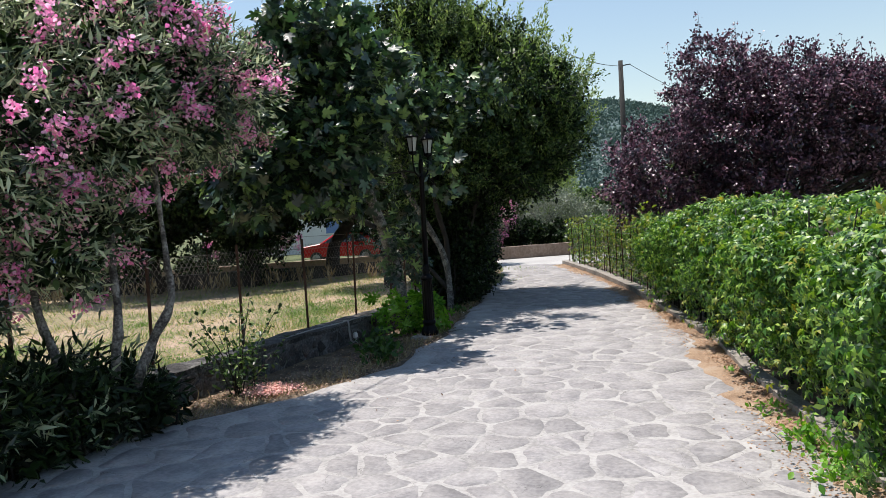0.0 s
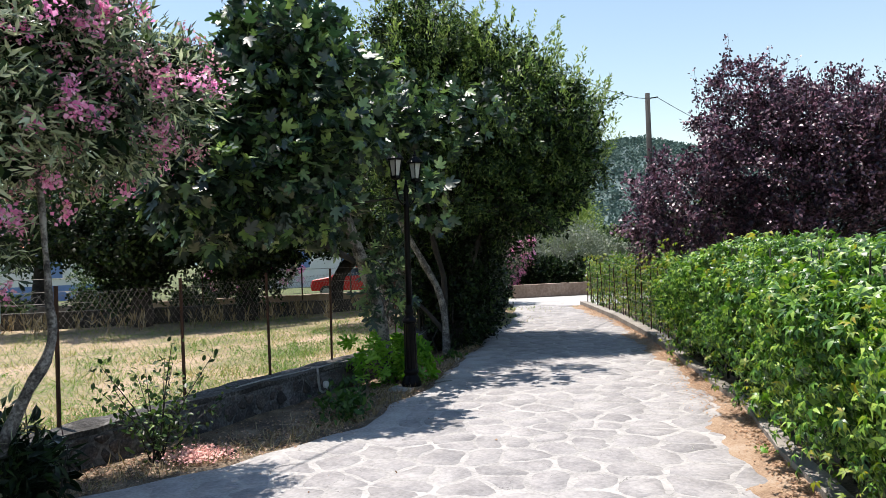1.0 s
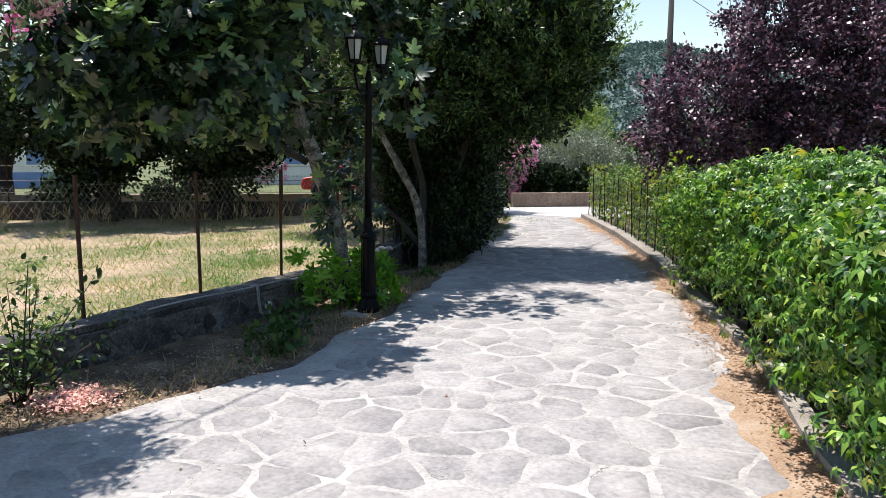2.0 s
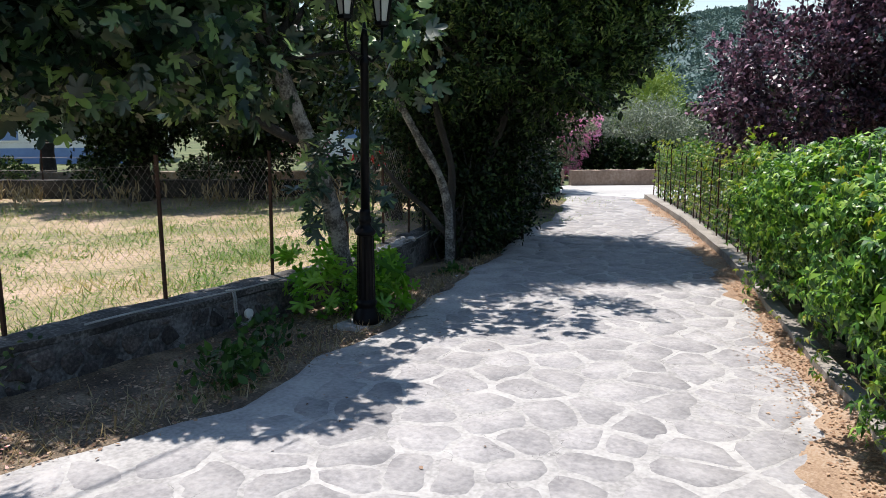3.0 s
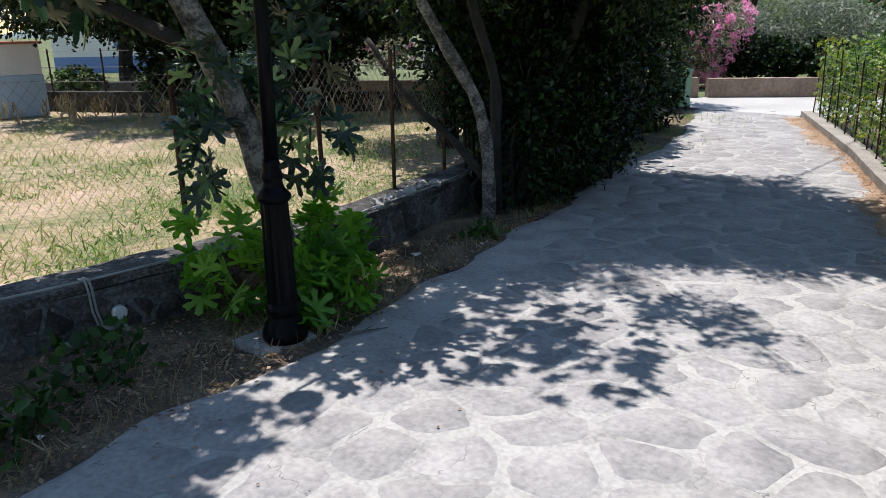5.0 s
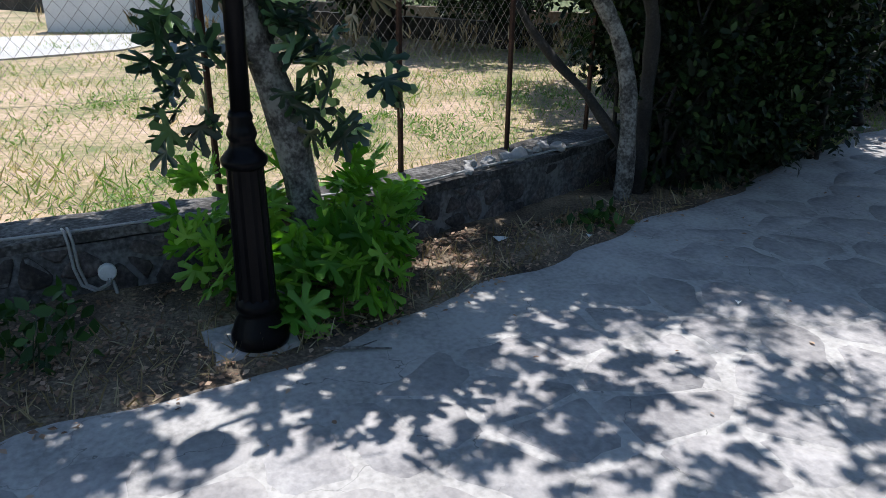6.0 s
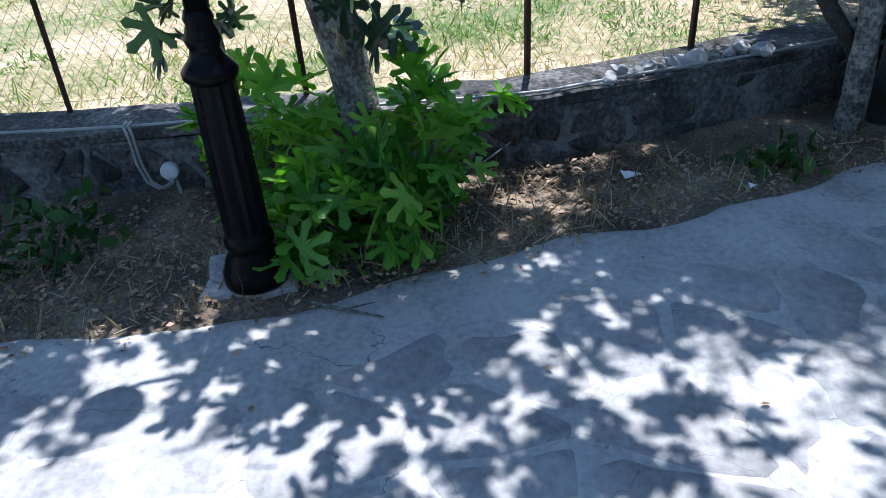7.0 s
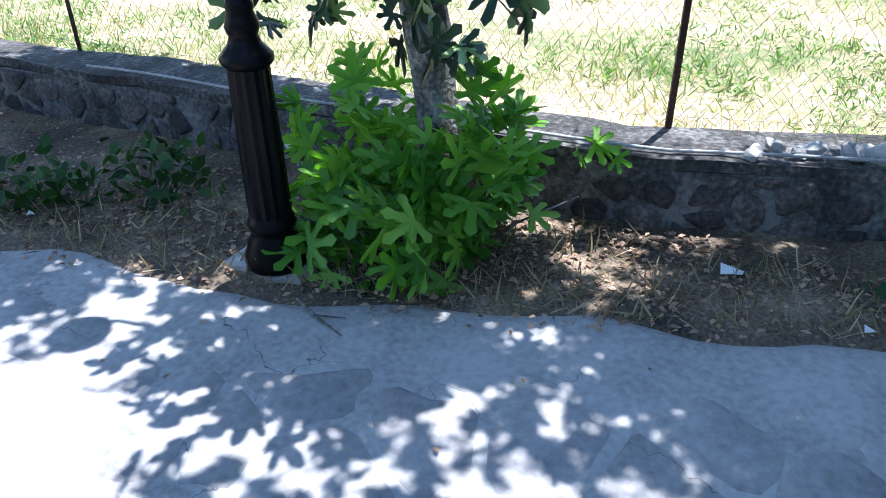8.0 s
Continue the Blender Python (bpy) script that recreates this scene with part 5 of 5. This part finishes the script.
for a, b, sag, r in ((POLE + Vector((0, 0, 8.7)), Vector((-4.6, -10.0, 8.0)), 1.87, 0.014), (POLE + Vector((0.4, 0.15, 8.75)), Vector((4, 52, 5.0)), 0.8, 0.014)):
    bm = bmesh.new()
    tube(bm, [a.lerp(b, k / 24) - Vector((0, 0, 4 * sag * (k / 24) * (1 - k / 24))) for k in range(25)], r, 5)
    part("cable", bm, M_CABLE, lines)

# ---- across the street ----
pink_far = oleander((-11.6, 30.6, -0.4), [[(-11.6, 30.6, -0.45), (-11.5, 30.5, 0.4), (-11.4, 30.5, 1.0)], [(-11.2, 30.8, -0.45), (-11.1, 30.8, 1.0)]], [(-11.6, 30.5, 0.9, 0.8, 0.8, 1.0), (-11.1, 30.8, 1.6, 0.7, 0.7, 0.9), (-12.4, 30.2, 1.3, 0.8, 0.8, 1.1)], 420, 150, "oleander bush full of pink flowers beyond the street", 0.2, 0.07)
olive = empty("olive_tree", (-10.3, 34.2, -0.4), "silver-grey olive tree behind the far wall", "tree")
trunk("trunk", olive, [(-10.3, 34.2, -0.5), (-10.2, 34.2, 0.3), (-10.1, 34.2, 0.8)], [0.18, 0.15, 0.12], M_BARK)
OL = [(-10.6, 34.0, 1.5, 1.3, 1.2, 1.0), (-9.2, 34.4, 1.3, 1.1, 1.1, 1.1), (-11.6, 33.6, 1.0, 0.9, 0.9, 0.8), (-8.3, 34.6, 1.1, 0.8, 0.8, 0.9)]
limbs("limb", olive, (-10.1, 34.2, 0.8), OL, 26, 0.05, M_BARK)
crown("crown", olive, OL, 1300, 12, 0.25, 0.16, LANCE, M_OLIVE, 0.4)
con = empty("cypress", (-11.6, 41.0, -0.4), "yellow-green conifer behind the olive tree", "tree")
trunk("trunk", con, [(-11.6, 41, -0.5), (-11.6, 41, 1.5), (-11.6, 41, 3.0)], [0.2, 0.15, 0.05], M_BARK_DARK)
CO = [(-11.6, 41, 1.5, 1.5, 1.4, 1.5), (-11.8, 41, 2.9, 1.0, 1.0, 1.1), (-11.0, 41.2, 2.8, 0.8, 0.8, 1.3), (-12.2, 41, 3.7, 0.45, 0.45, 0.9), (-13.3, 40.4, 1.4, 1.1, 1.0, 1.3)]
crown("crown", con, CO, 1100, 14, 0.3, 0.22, LANCE, M_CONIFER, 0.5, 0.2)
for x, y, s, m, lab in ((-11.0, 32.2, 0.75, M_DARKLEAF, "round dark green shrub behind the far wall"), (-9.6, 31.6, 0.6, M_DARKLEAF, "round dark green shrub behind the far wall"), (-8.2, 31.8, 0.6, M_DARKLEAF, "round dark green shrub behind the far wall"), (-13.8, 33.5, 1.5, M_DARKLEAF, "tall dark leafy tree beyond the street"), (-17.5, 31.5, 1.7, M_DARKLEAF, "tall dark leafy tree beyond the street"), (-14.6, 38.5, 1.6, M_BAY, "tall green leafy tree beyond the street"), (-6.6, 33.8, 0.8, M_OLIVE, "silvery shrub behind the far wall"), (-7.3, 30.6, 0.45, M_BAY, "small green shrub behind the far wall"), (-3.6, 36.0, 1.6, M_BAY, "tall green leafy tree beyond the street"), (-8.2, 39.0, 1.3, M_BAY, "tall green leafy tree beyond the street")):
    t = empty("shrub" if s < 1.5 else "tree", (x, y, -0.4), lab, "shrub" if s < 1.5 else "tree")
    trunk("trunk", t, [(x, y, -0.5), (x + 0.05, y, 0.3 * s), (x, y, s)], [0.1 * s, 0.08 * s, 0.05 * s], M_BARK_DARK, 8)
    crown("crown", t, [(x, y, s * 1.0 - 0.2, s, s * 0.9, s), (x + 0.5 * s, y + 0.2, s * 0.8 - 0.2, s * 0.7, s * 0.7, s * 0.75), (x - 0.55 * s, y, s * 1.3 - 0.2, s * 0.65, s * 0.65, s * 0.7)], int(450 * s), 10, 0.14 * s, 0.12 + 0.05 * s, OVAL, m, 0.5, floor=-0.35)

# small plant at the far wall's foot and a green bin by the shrub
wheelie = empty("waste_bin", (-9.0, 24.2, -0.4), "green plastic waste bin by the far shrub", "bin")
bm = bmesh.new()
box(bm, -9.25, -8.75, 23.95, 24.45, -0.33, 0.45, 0.03)
part("body", bm, M_BIN, wheelie)
bm = bmesh.new()
box(bm, -9.28, -8.72, 23.92, 24.48, 0.45, 0.52, 0.02)
part("lid", bm, M_BIN, wheelie)
for s in (-9.2, -8.8):
    bm = bmesh.new()
    tube(bm, [(s - 0.03, 24.4, -0.32), (s + 0.03, 24.4, -0.32)], 0.09, 12)
    part("wheel", bm, M_RUBBER, wheelie)


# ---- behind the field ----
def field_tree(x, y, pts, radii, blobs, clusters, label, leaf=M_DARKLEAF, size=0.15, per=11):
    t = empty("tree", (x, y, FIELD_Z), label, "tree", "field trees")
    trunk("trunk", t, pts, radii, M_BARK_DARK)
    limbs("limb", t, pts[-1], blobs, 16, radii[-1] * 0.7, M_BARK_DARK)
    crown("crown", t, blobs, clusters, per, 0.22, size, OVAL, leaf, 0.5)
    return t


DARK_TREES = (
    (-8.15, 15.7, 0.15, ((0, 0, 0.9), (-0.2, 0.3, 1.6), (-0.1, 0.5, 2.3)), ((0, 0.4, 3.5, 1.7, 1.6, 1.3), (0.8, -0.5, 3.0, 1.1, 1.1, 0.9), (-1.2, 0.4, 2.9, 1.2, 1.1, 1.0), (0.1, 1.0, 2.2, 0.8, 0.8, 0.7)), 900, "dark leafy tree standing in the dry field"),
    (-13.6, 21.2, 0.22, ((0.1, 0.1, 0.7), (0.5, 0.4, 1.4), (0.7, 0.6, 2.1)), ((0.4, 0.2, 3.4, 2.1, 1.9, 1.5), (-1.2, -0.4, 2.7, 1.4, 1.4, 1.0), (1.6, 0.5, 2.6, 1.2, 1.2, 0.9), (0.8, -1.6, 2.7, 1.6, 1.4, 1.0)), 2300, "dark leafy tree leaning at the field's back wall"),
    (-14.6, 18.2, 0.27, ((0, 0, 0.5), (0.1, 0.1, 1.1)), ((0, 0, 2.6, 1.7, 1.7, 1.8), (0.4, -0.3, 1.0, 0.8, 0.8, 0.8), (1.1, 0.3, 2.9, 1.3, 1.3, 1.1), (-1.0, -0.5, 3.0, 1.3, 1.3, 1.2), (0.9, -1.6, 2.5, 1.6, 1.4, 1.0), (-0.8, -2.2, 2.6, 1.4, 1.2, 0.9)), 2600, "dark dense tree before the field's back wall"),
    (-17.0, 16.4, 0.27, ((0, 0, 0.5), (0.1, 0.1, 1.1)), ((0, 0, 2.6, 1.7, 1.7, 1.8), (-0.2, -0.2, 1.0, 0.8, 0.8, 0.9), (-1.3, -0.8, 2.9, 1.4, 1.3, 1.2), (1.0, 0.6, 3.2, 1.2, 1.2, 1.1), (0.9, -1.6, 2.6, 1.6, 1.4, 1.0), (-1.6, -2.3, 2.6, 1.5, 1.3, 0.9)), 2900, "dark dense tree before the field's back wall"),
    (-23.5, 17.5, 0.22, ((0, 0, 0.7), (0.1, 0.1, 1.6)), ((0, 0, 3.1, 2.1, 1.9, 1.6), (-2.0, -1.2, 3.0, 1.6, 1.5, 1.4)), 1000, "dark leafy tree beyond the field"),
    (-20.5, 22.5, 0.22, ((0, 0, 0.7), (0.1, 0.1, 1.6)), ((0, 0, 3.4, 2.2, 2.0, 1.8), (1.8, 1.2, 3.0, 1.6, 1.5, 1.4)), 1000, "dark leafy tree beyond the field"),
    (-11.0, 24.0, 0.2, ((0, 0, 0.7), (0.1, 0.1, 1.4)), ((0, 0, 3.0, 1.6, 1.6, 1.6), (1.2, 0.8, 2.4, 1.1, 1.1, 1.2)), 900, "dark leafy tree beside the street"))
for x, y, r, line, blobs, count, label in DARK_TREES:
    pts = [(x, y, -0.5)] + [(x + a, y + b, c) for a, b, c in line]
    field_tree(x, y, pts, [r * 1.15, r, r * 0.9, r * 0.7][:len(pts)], [(x + a, y + b, c, d, e, f) for a, b, c, d, e, f in blobs], count, label)
oleander((-17.0, 20.2, -0.3), [[(-17.0, 20.2, -0.5), (-16.9, 20.2, 0.4), (-16.9, 20.2, 0.9)]], [(-17.0, 20.2, 1.3, 0.7, 0.7, 0.7), (-16.2, 20.9, 1.6, 0.6, 0.6, 0.6), (-15.8, 21.2, 1.0, 0.5, 0.5, 0.5)], 260, 70, "pink-flowering oleander behind the field's back wall", 0.18, 0.05)

for k, (x, y, s) in enumerate(((-17.4, 18.6, 0.5), (-20.2, 17.0, 0.5), (-22.3, 15.6, 0.5), (-19.6, 21.4, 0.7), (-10.2, 22.6, 0.6), (-24.5, 21.0, 1.2))):
    t = empty("shrub", (x, y, -0.35), "dark green shrub behind the field's back wall", "shrub", "back shrubs")
    trunk("trunk", t, [(x, y, -0.5), (x + 0.05, y, 0.2 * s), (x, y, 0.6 * s)], [0.06 * s, 0.05 * s, 0.03 * s], M_BARK_DARK, 7)
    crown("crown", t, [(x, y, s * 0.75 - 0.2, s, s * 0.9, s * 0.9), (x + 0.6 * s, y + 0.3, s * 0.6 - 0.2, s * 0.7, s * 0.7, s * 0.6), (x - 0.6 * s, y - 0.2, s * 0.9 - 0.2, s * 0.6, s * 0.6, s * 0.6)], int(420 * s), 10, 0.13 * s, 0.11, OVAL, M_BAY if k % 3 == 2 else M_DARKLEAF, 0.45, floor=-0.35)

# white houses
def house(name, at, size, yaw, label, windows, roof=M_ROOF, base=None, rise=0.12):
    """A plain rendered house with its windows, low roof and, if given, a painted base."""
    w, d, h = size
    ob = empty(name, at, label, "house" if h > 2.3 else "shed")
    m = pose(at[0], at[1], at[2], 0, 0, yaw)

    def put(pname, bm, material, parent, lab=""):
        bmesh.ops.transform(bm, matrix=m, verts=bm.verts)
        return part(pname, bm, material, parent, lab)

    bm = bmesh.new()
    box(bm, -w / 2, w / 2, 0, d, -0.4, h)
    put("wall", bm, M_PLASTER, ob)
    bm = bmesh.new()
    vs = [bm.verts.new(c) for c in ((-w / 2 - 0.2, -0.2, h), (w / 2 + 0.2, -0.2, h), (w / 2 + 0.2, d + 0.2, h), (-w / 2 - 0.2, d + 0.2, h), (-w / 2 - 0.2, d / 2, h + rise * d), (w / 2 + 0.2, d / 2, h + rise * d))]
    for f in ((0, 1, 5, 4), (2, 3, 4, 5), (0, 4, 3), (1, 2, 5), (3, 2, 1, 0)):
        bm.faces.new([vs[i] for i in f])
    put("roof", bm, roof, ob)
    if base:
        bm = bmesh.new()
        box(bm, -w / 2 - 0.01, w / 2 + 0.01, -0.012, 0.05, -0.35, base)
        put("painted_base", bm, M_BLUE, ob, "faded blue painted base")
    for wx, wz, ww, wh in windows:
        bm = bmesh.new()
        box(bm, wx - ww / 2 - 0.06, wx + ww / 2 + 0.06, -0.05, 0.02, wz - 0.06, wz + wh + 0.06, 0.01)
        win = put("window", bm, M_WHITE, ob)
        bm = bmesh.new()
        box(bm, wx - ww / 2, wx + ww / 2, -0.065, -0.03, wz, wz + wh)
        put("pane", bm, M_BLUE, win, "blue-grey shuttered window")
    return ob


house("house", (-25.8, 39.5, -0.5), (11, 8, 4.6), 30, "white rendered house with blue-grey windows beyond the trees", [(3.4, 1.3, 1.2, 1.7), (0.2, 1.3, 1.2, 1.7), (-3.0, 1.3, 1.2, 1.7)])
house("house", (-38, 25.5, -0.6), (11, 6, 3.0), 50, "low white building with a blue base beyond the field", [(2, 1.4, 0.9, 1.0), (-2, 1.4, 0.9, 1.0)], base=1.0)
house("shed", (-21.1, 11.2, -0.35), (3.4, 3, 1.75), 68, "small white shed with a red roof edge at the field's side", [], rise=0.03)
bm = bmesh.new()
vs = [bm.verts.new(c) for c in ((-20.1, 13.0, -0.36), (-17.2, 10.9, -0.36), (-15.6, 6.5, -0.36), (-20.9, 6.5, -0.36))]
bm.faces.new(list(reversed(vs)))
ext = bmesh.ops.extrude_face_region(bm, geom=bm.faces[:])
bmesh.ops.translate(bm, vec=(0, 0, -0.1), verts=[g for g in ext["geom"] if isinstance(g, bmesh.types.BMVert)])
bmesh.ops.recalc_face_normals(bm, faces=bm.faces)
tagged(part("pavement", bm, M_STREET), "pale concrete apron before the shed", "pavement", kind="structure")


cabinet = empty("storage_cabinet", (-20.5, 13.5, -0.38), "white storage cabinet on a pale blue base beside the shed", "cabinet")
bm = bmesh.new()
box(bm, -21.1, -20.05, 12.95, 14.1, -0.38, 0.6, 0.03)
part("base", bm, M_PALEBLUE, cabinet, "pale blue lower panel")
bm = bmesh.new()
box(bm, -21.12, -20.07, 12.93, 14.08, 0.6, 1.3, 0.02)
part("body", bm, M_PLASTER, cabinet)
bm = bmesh.new()
box(bm, -21.17, -20.02, 12.88, 14.14, 1.3, 1.36, 0.015)
part("lid", bm, M_ROOF, cabinet, "thin reddish lid")


# red car behind the trees
def car(x, y, z, yaw):
    ob = empty("car", (x, y, z), "red hatchback car parked behind the field", "car")
    m = pose(x, y, z, 0, 0, yaw)
    prof = [(-1.9, 0.35), (-1.95, 0.6), (-1.85, 0.85), (-1.0, 0.98), (-0.35, 1.38), (0.2, 1.47), (1.1, 1.44), (1.65, 1.05), (1.9, 0.95), (1.95, 0.5), (1.9, 0.3)]
    bm = bmesh.new()
    rings = []
    for s, k in ((-0.82, 0.97), (-0.78, 1.0), (0.78, 1.0), (0.82, 0.97)):
        rings.append([bm.verts.new((px * k, s * (0.86 if pz > 1.0 else 1.0), pz * k + 0.02)) for px, pz in prof])
    for r0, r1 in zip(rings, rings[1:]):
        for k in range(len(prof)):
            bm.faces.new((r0[k], r0[(k + 1) % len(prof)], r1[(k + 1) % len(prof)], r1[k]))
    bm.faces.new(list(reversed(rings[0])))
    bm.faces.new(rings[-1])
    bmesh.ops.transform(bm, matrix=m, verts=bm.verts)
    body = part("body", bm, M_RED, ob, smooth=False)
    for s in (-1, 1):
        bm = bmesh.new()
        vs = [bm.verts.new((px, s * sy, pz)) for px, pz, sy in ((-0.85, 0.98, 0.815), (-0.3, 1.33, 0.715), (1.0, 1.37, 0.715), (1.4, 1.02, 0.815))]
        bm.faces.new(vs)
        bmesh.ops.transform(bm, matrix=m @ Matrix.Translation((0, s * 0.012, 0.02)), verts=bm.verts)
        part("side_window", bm, M_DARKGLASS, ob)
        for wx in (-1.2, 1.2):
            bm = bmesh.new()
            tube(bm, [(wx, s * 0.66, 0.3), (wx, s * 0.85, 0.3)], 0.3, 18)
            bmesh.ops.transform(bm, matrix=m, verts=bm.verts)
            wheel = part("wheel", bm, M_RUBBER, ob)
            bm = bmesh.new()
            tube(bm, [(wx, s * 0.84, 0.3), (wx, s * 0.86, 0.3)], 0.19, 14)
            bmesh.ops.transform(bm, matrix=m, verts=bm.verts)
            part("rim", bm, M_PIPE, wheel)
    return ob


car(-19.3, 30.6, -0.5, 28)

# ---- pieces: paving stones and wall stones ----
def cells(pts, lo, hi):
    """The region of each point among its neighbours, as a polygon within a rectangle."""
    out = []
    for i, p in enumerate(pts):
        poly = [np.array(c) for c in ((lo[0], lo[1]), (hi[0], lo[1]), (hi[0], hi[1]), (lo[0], hi[1]))]
        d = np.sum((pts - p) ** 2, 1)
        for j in np.argsort(d)[1:18]:
            mid, n = (p + pts[j]) / 2, pts[j] - p
            res = []
            for k in range(len(poly)):
                a, b = poly[k], poly[(k + 1) % len(poly)]
                sa, sb = np.dot(a - mid, n), np.dot(b - mid, n)
                if sa <= 0:
                    res.append(a)
                if sa * sb < 0:
                    res.append(a + (b - a) * sa / (sa - sb))
            poly = res
            if len(poly) < 3:
                break
        out.append(np.array(poly))
    return out


def soft_poly(poly, joint, cut=0.22, rough=0.015):
    """Draw a polygon in by half a joint and take its corners off."""
    c = poly.mean(0)
    r = np.linalg.norm(poly - c, axis=1, keepdims=True)
    poly = c + (poly - c) * np.maximum(0.3, 1 - joint / np.maximum(r, 0.05))
    n = len(poly)
    res = []
    for k in range(n):
        a, b = poly[k], poly[(k + 1) % n]
        if np.linalg.norm(b - a) < 0.03:
            res.append((a + b) / 2)
            continue
        p, q = a + (b - a) * cut, b - (b - a) * cut
        res.append(p)
        if np.linalg.norm(q - p) > 0.12:
            side = np.array([a[1] - b[1], b[0] - a[0]]) / np.linalg.norm(b - a)
            res.append((p + q) / 2 + side * pr.uniform(-rough, rough))
        res.append(q)
    return np.array(res), c


def ragged(poly, length, rough):
    """Break long edges up and shake their points, as a hammered edge is."""
    res = []
    for a, b in zip(poly, np.roll(poly, -1, 0)):
        d = np.linalg.norm(b - a)
        k = max(1, int(d / length))
        side = np.array([a[1] - b[1], b[0] - a[0]]) / max(d, 1e-6)
        for j in range(k):
            res.append(a + (b - a) * j / k + side * (pr.uniform(-rough, rough) if j else 0))
    return np.array(res)


pr = np.random.default_rng(11)
step = 0.42
pts = []
for r, y in enumerate(np.arange(-7.5, 25, step * 0.87)):
    for x in np.arange(-10.5, 5.5, step):
        pts.append((x + (r % 2) * step / 2 + pr.uniform(-0.21, 0.21), y + pr.uniform(-0.19, 0.19)))
pts = np.array(pts)
inside = (pts[:, 0] > left_edge(pts[:, 1]) - 0.7) & (pts[:, 0] < right_edge(pts[:, 1]) + 0.6)
pts = pts[inside]
far_v, far_f, made = [], [], 0
for p, poly in zip(pts, cells(pts, (-11, -8), (6, 25.0))):
    if not (left_edge(p[1]) + 0.42 < p[0] < right_edge(p[1]) - 0.2) or len(poly) < 3:
        continue
    poly, c = soft_poly(poly, 0.012 + 0.036 * pr.random() ** 1.4, 0.14, 0.03)
    poly = ragged(poly, 0.09, 0.017)
    poly[:, 0] = np.clip(poly[:, 0], left_edge(poly[:, 1]) + 0.22, right_edge(poly[:, 1]) - 0.1)
    n = len(poly)
    lift = 0.002 + 0.004 * pr.random() ** 2
    tx, ty = pr.normal(scale=0.004, size=2)
    q = poly - c
    inner = q * (1 - 0.012 / np.maximum(np.linalg.norm(q, axis=1, keepdims=True), 0.05))
    zt = lift + inner[:, 0] * tx + inner[:, 1] * ty
    gz = road_z(poly[:, 1])
    gi = road_z(c[1] + inner[:, 1])
    low = np.stack([poly[:, 0], poly[:, 1], gz - 0.008], 1)
    up = np.stack([c[0] + inner[:, 0], c[1] + inner[:, 1], gi + zt], 1)
    v = np.concatenate([low, up])
    f = [tuple(range(n, 2 * n))] + [(k, (k + 1) % n, n + (k + 1) % n, n + k) for k in range(n)]
    if 3.2 < c[1] < 16.2 and made < 300:
        made += 1
        o = np.array([c[0], c[1], float(road_z(c[1]))])
        ob = new("paving_stone", mesh_of("paving_stone", v - o, f, M_SLAB))
        ob.location = o
        ob.parent = road
    else:
        i = len(far_v)
        far_v += list(v)
        far_f += [tuple(i + k for k in ff) for ff in f]
tagged(child(new("paving_stones", mesh_of("paving_stones", far_v, far_f, M_SLAB_FAR)), road), kind="stuff")

pts = []
for r, z in enumerate(np.arange(-0.72, -0.1, 0.15)):
    for y in np.arange(4.8, 15.0, 0.24):
        pts.append((y + (r % 2) * 0.12 + pr.uniform(-0.13, 0.13), z + pr.uniform(-0.065, 0.065)))
pts = np.array(pts)
for p, poly in zip(pts, cells(pts, (4.6, -0.85), (15.0, -0.13))):
    if len(poly) < 3 or pr.random() < 0.12:
        continue
    poly, c = soft_poly(poly, 0.012 + 0.03 * pr.random(), 0.2, 0.02)
    n = len(poly)
    d = 0.012 + 0.012 * pr.random()
    q = poly - c
    tilt = pr.normal(scale=0.12, size=2)
    front = d + np.clip((q * 0.8) @ tilt, -0.02, 0.02)
    v = np.concatenate([np.stack([np.full(n, -0.05), q[:, 0], q[:, 1]], 1), np.stack([np.full(n, d * 0.6), q[:, 0] * 0.96, q[:, 1] * 0.96], 1), np.stack([front, q[:, 0] * 0.8, q[:, 1] * 0.8], 1)])
    f = [tuple(range(2 * n, 3 * n))]
    for k in range(n):
        k2 = (k + 1) % n
        f += [(k, k2, n + k2, n + k), (n + k, n + k2, 2 * n + k2, 2 * n + k)]
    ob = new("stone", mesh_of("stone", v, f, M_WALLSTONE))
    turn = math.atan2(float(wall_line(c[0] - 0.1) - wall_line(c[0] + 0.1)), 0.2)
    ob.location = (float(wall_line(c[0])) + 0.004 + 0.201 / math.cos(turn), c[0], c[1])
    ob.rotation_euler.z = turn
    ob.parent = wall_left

# loose stones on the coping
for k in range(11):
    bm = bmesh.new()
    bmesh.ops.create_icosphere(bm, subdivisions=2, radius=0.028 + 0.03 * pr.random())
    for vv in bm.verts:
        vv.co = Vector((vv.co.x * 1.2, vv.co.y * 1.4, vv.co.z * 0.7)) + 0.024 * Vector(noise.noise_vector(vv.co * 26 + Vector((k, 0, 0))))
    bmesh.ops.transform(bm, matrix=pose(float(wall_line(12.3 + 0.1 * k)) + 0.11 + pr.uniform(-0.06, 0.06), 12.3 + 0.1 * k + pr.uniform(-0.03, 0.03), -0.045 + 0.01 * pr.random(), pr.uniform(0, 40), pr.uniform(0, 40), pr.uniform(0, 180)), verts=bm.verts)
    tagged(part("stone", bm, M_MORTAR), "loose pale rubble stone lying on the wall coping", "stone", "loose stones")
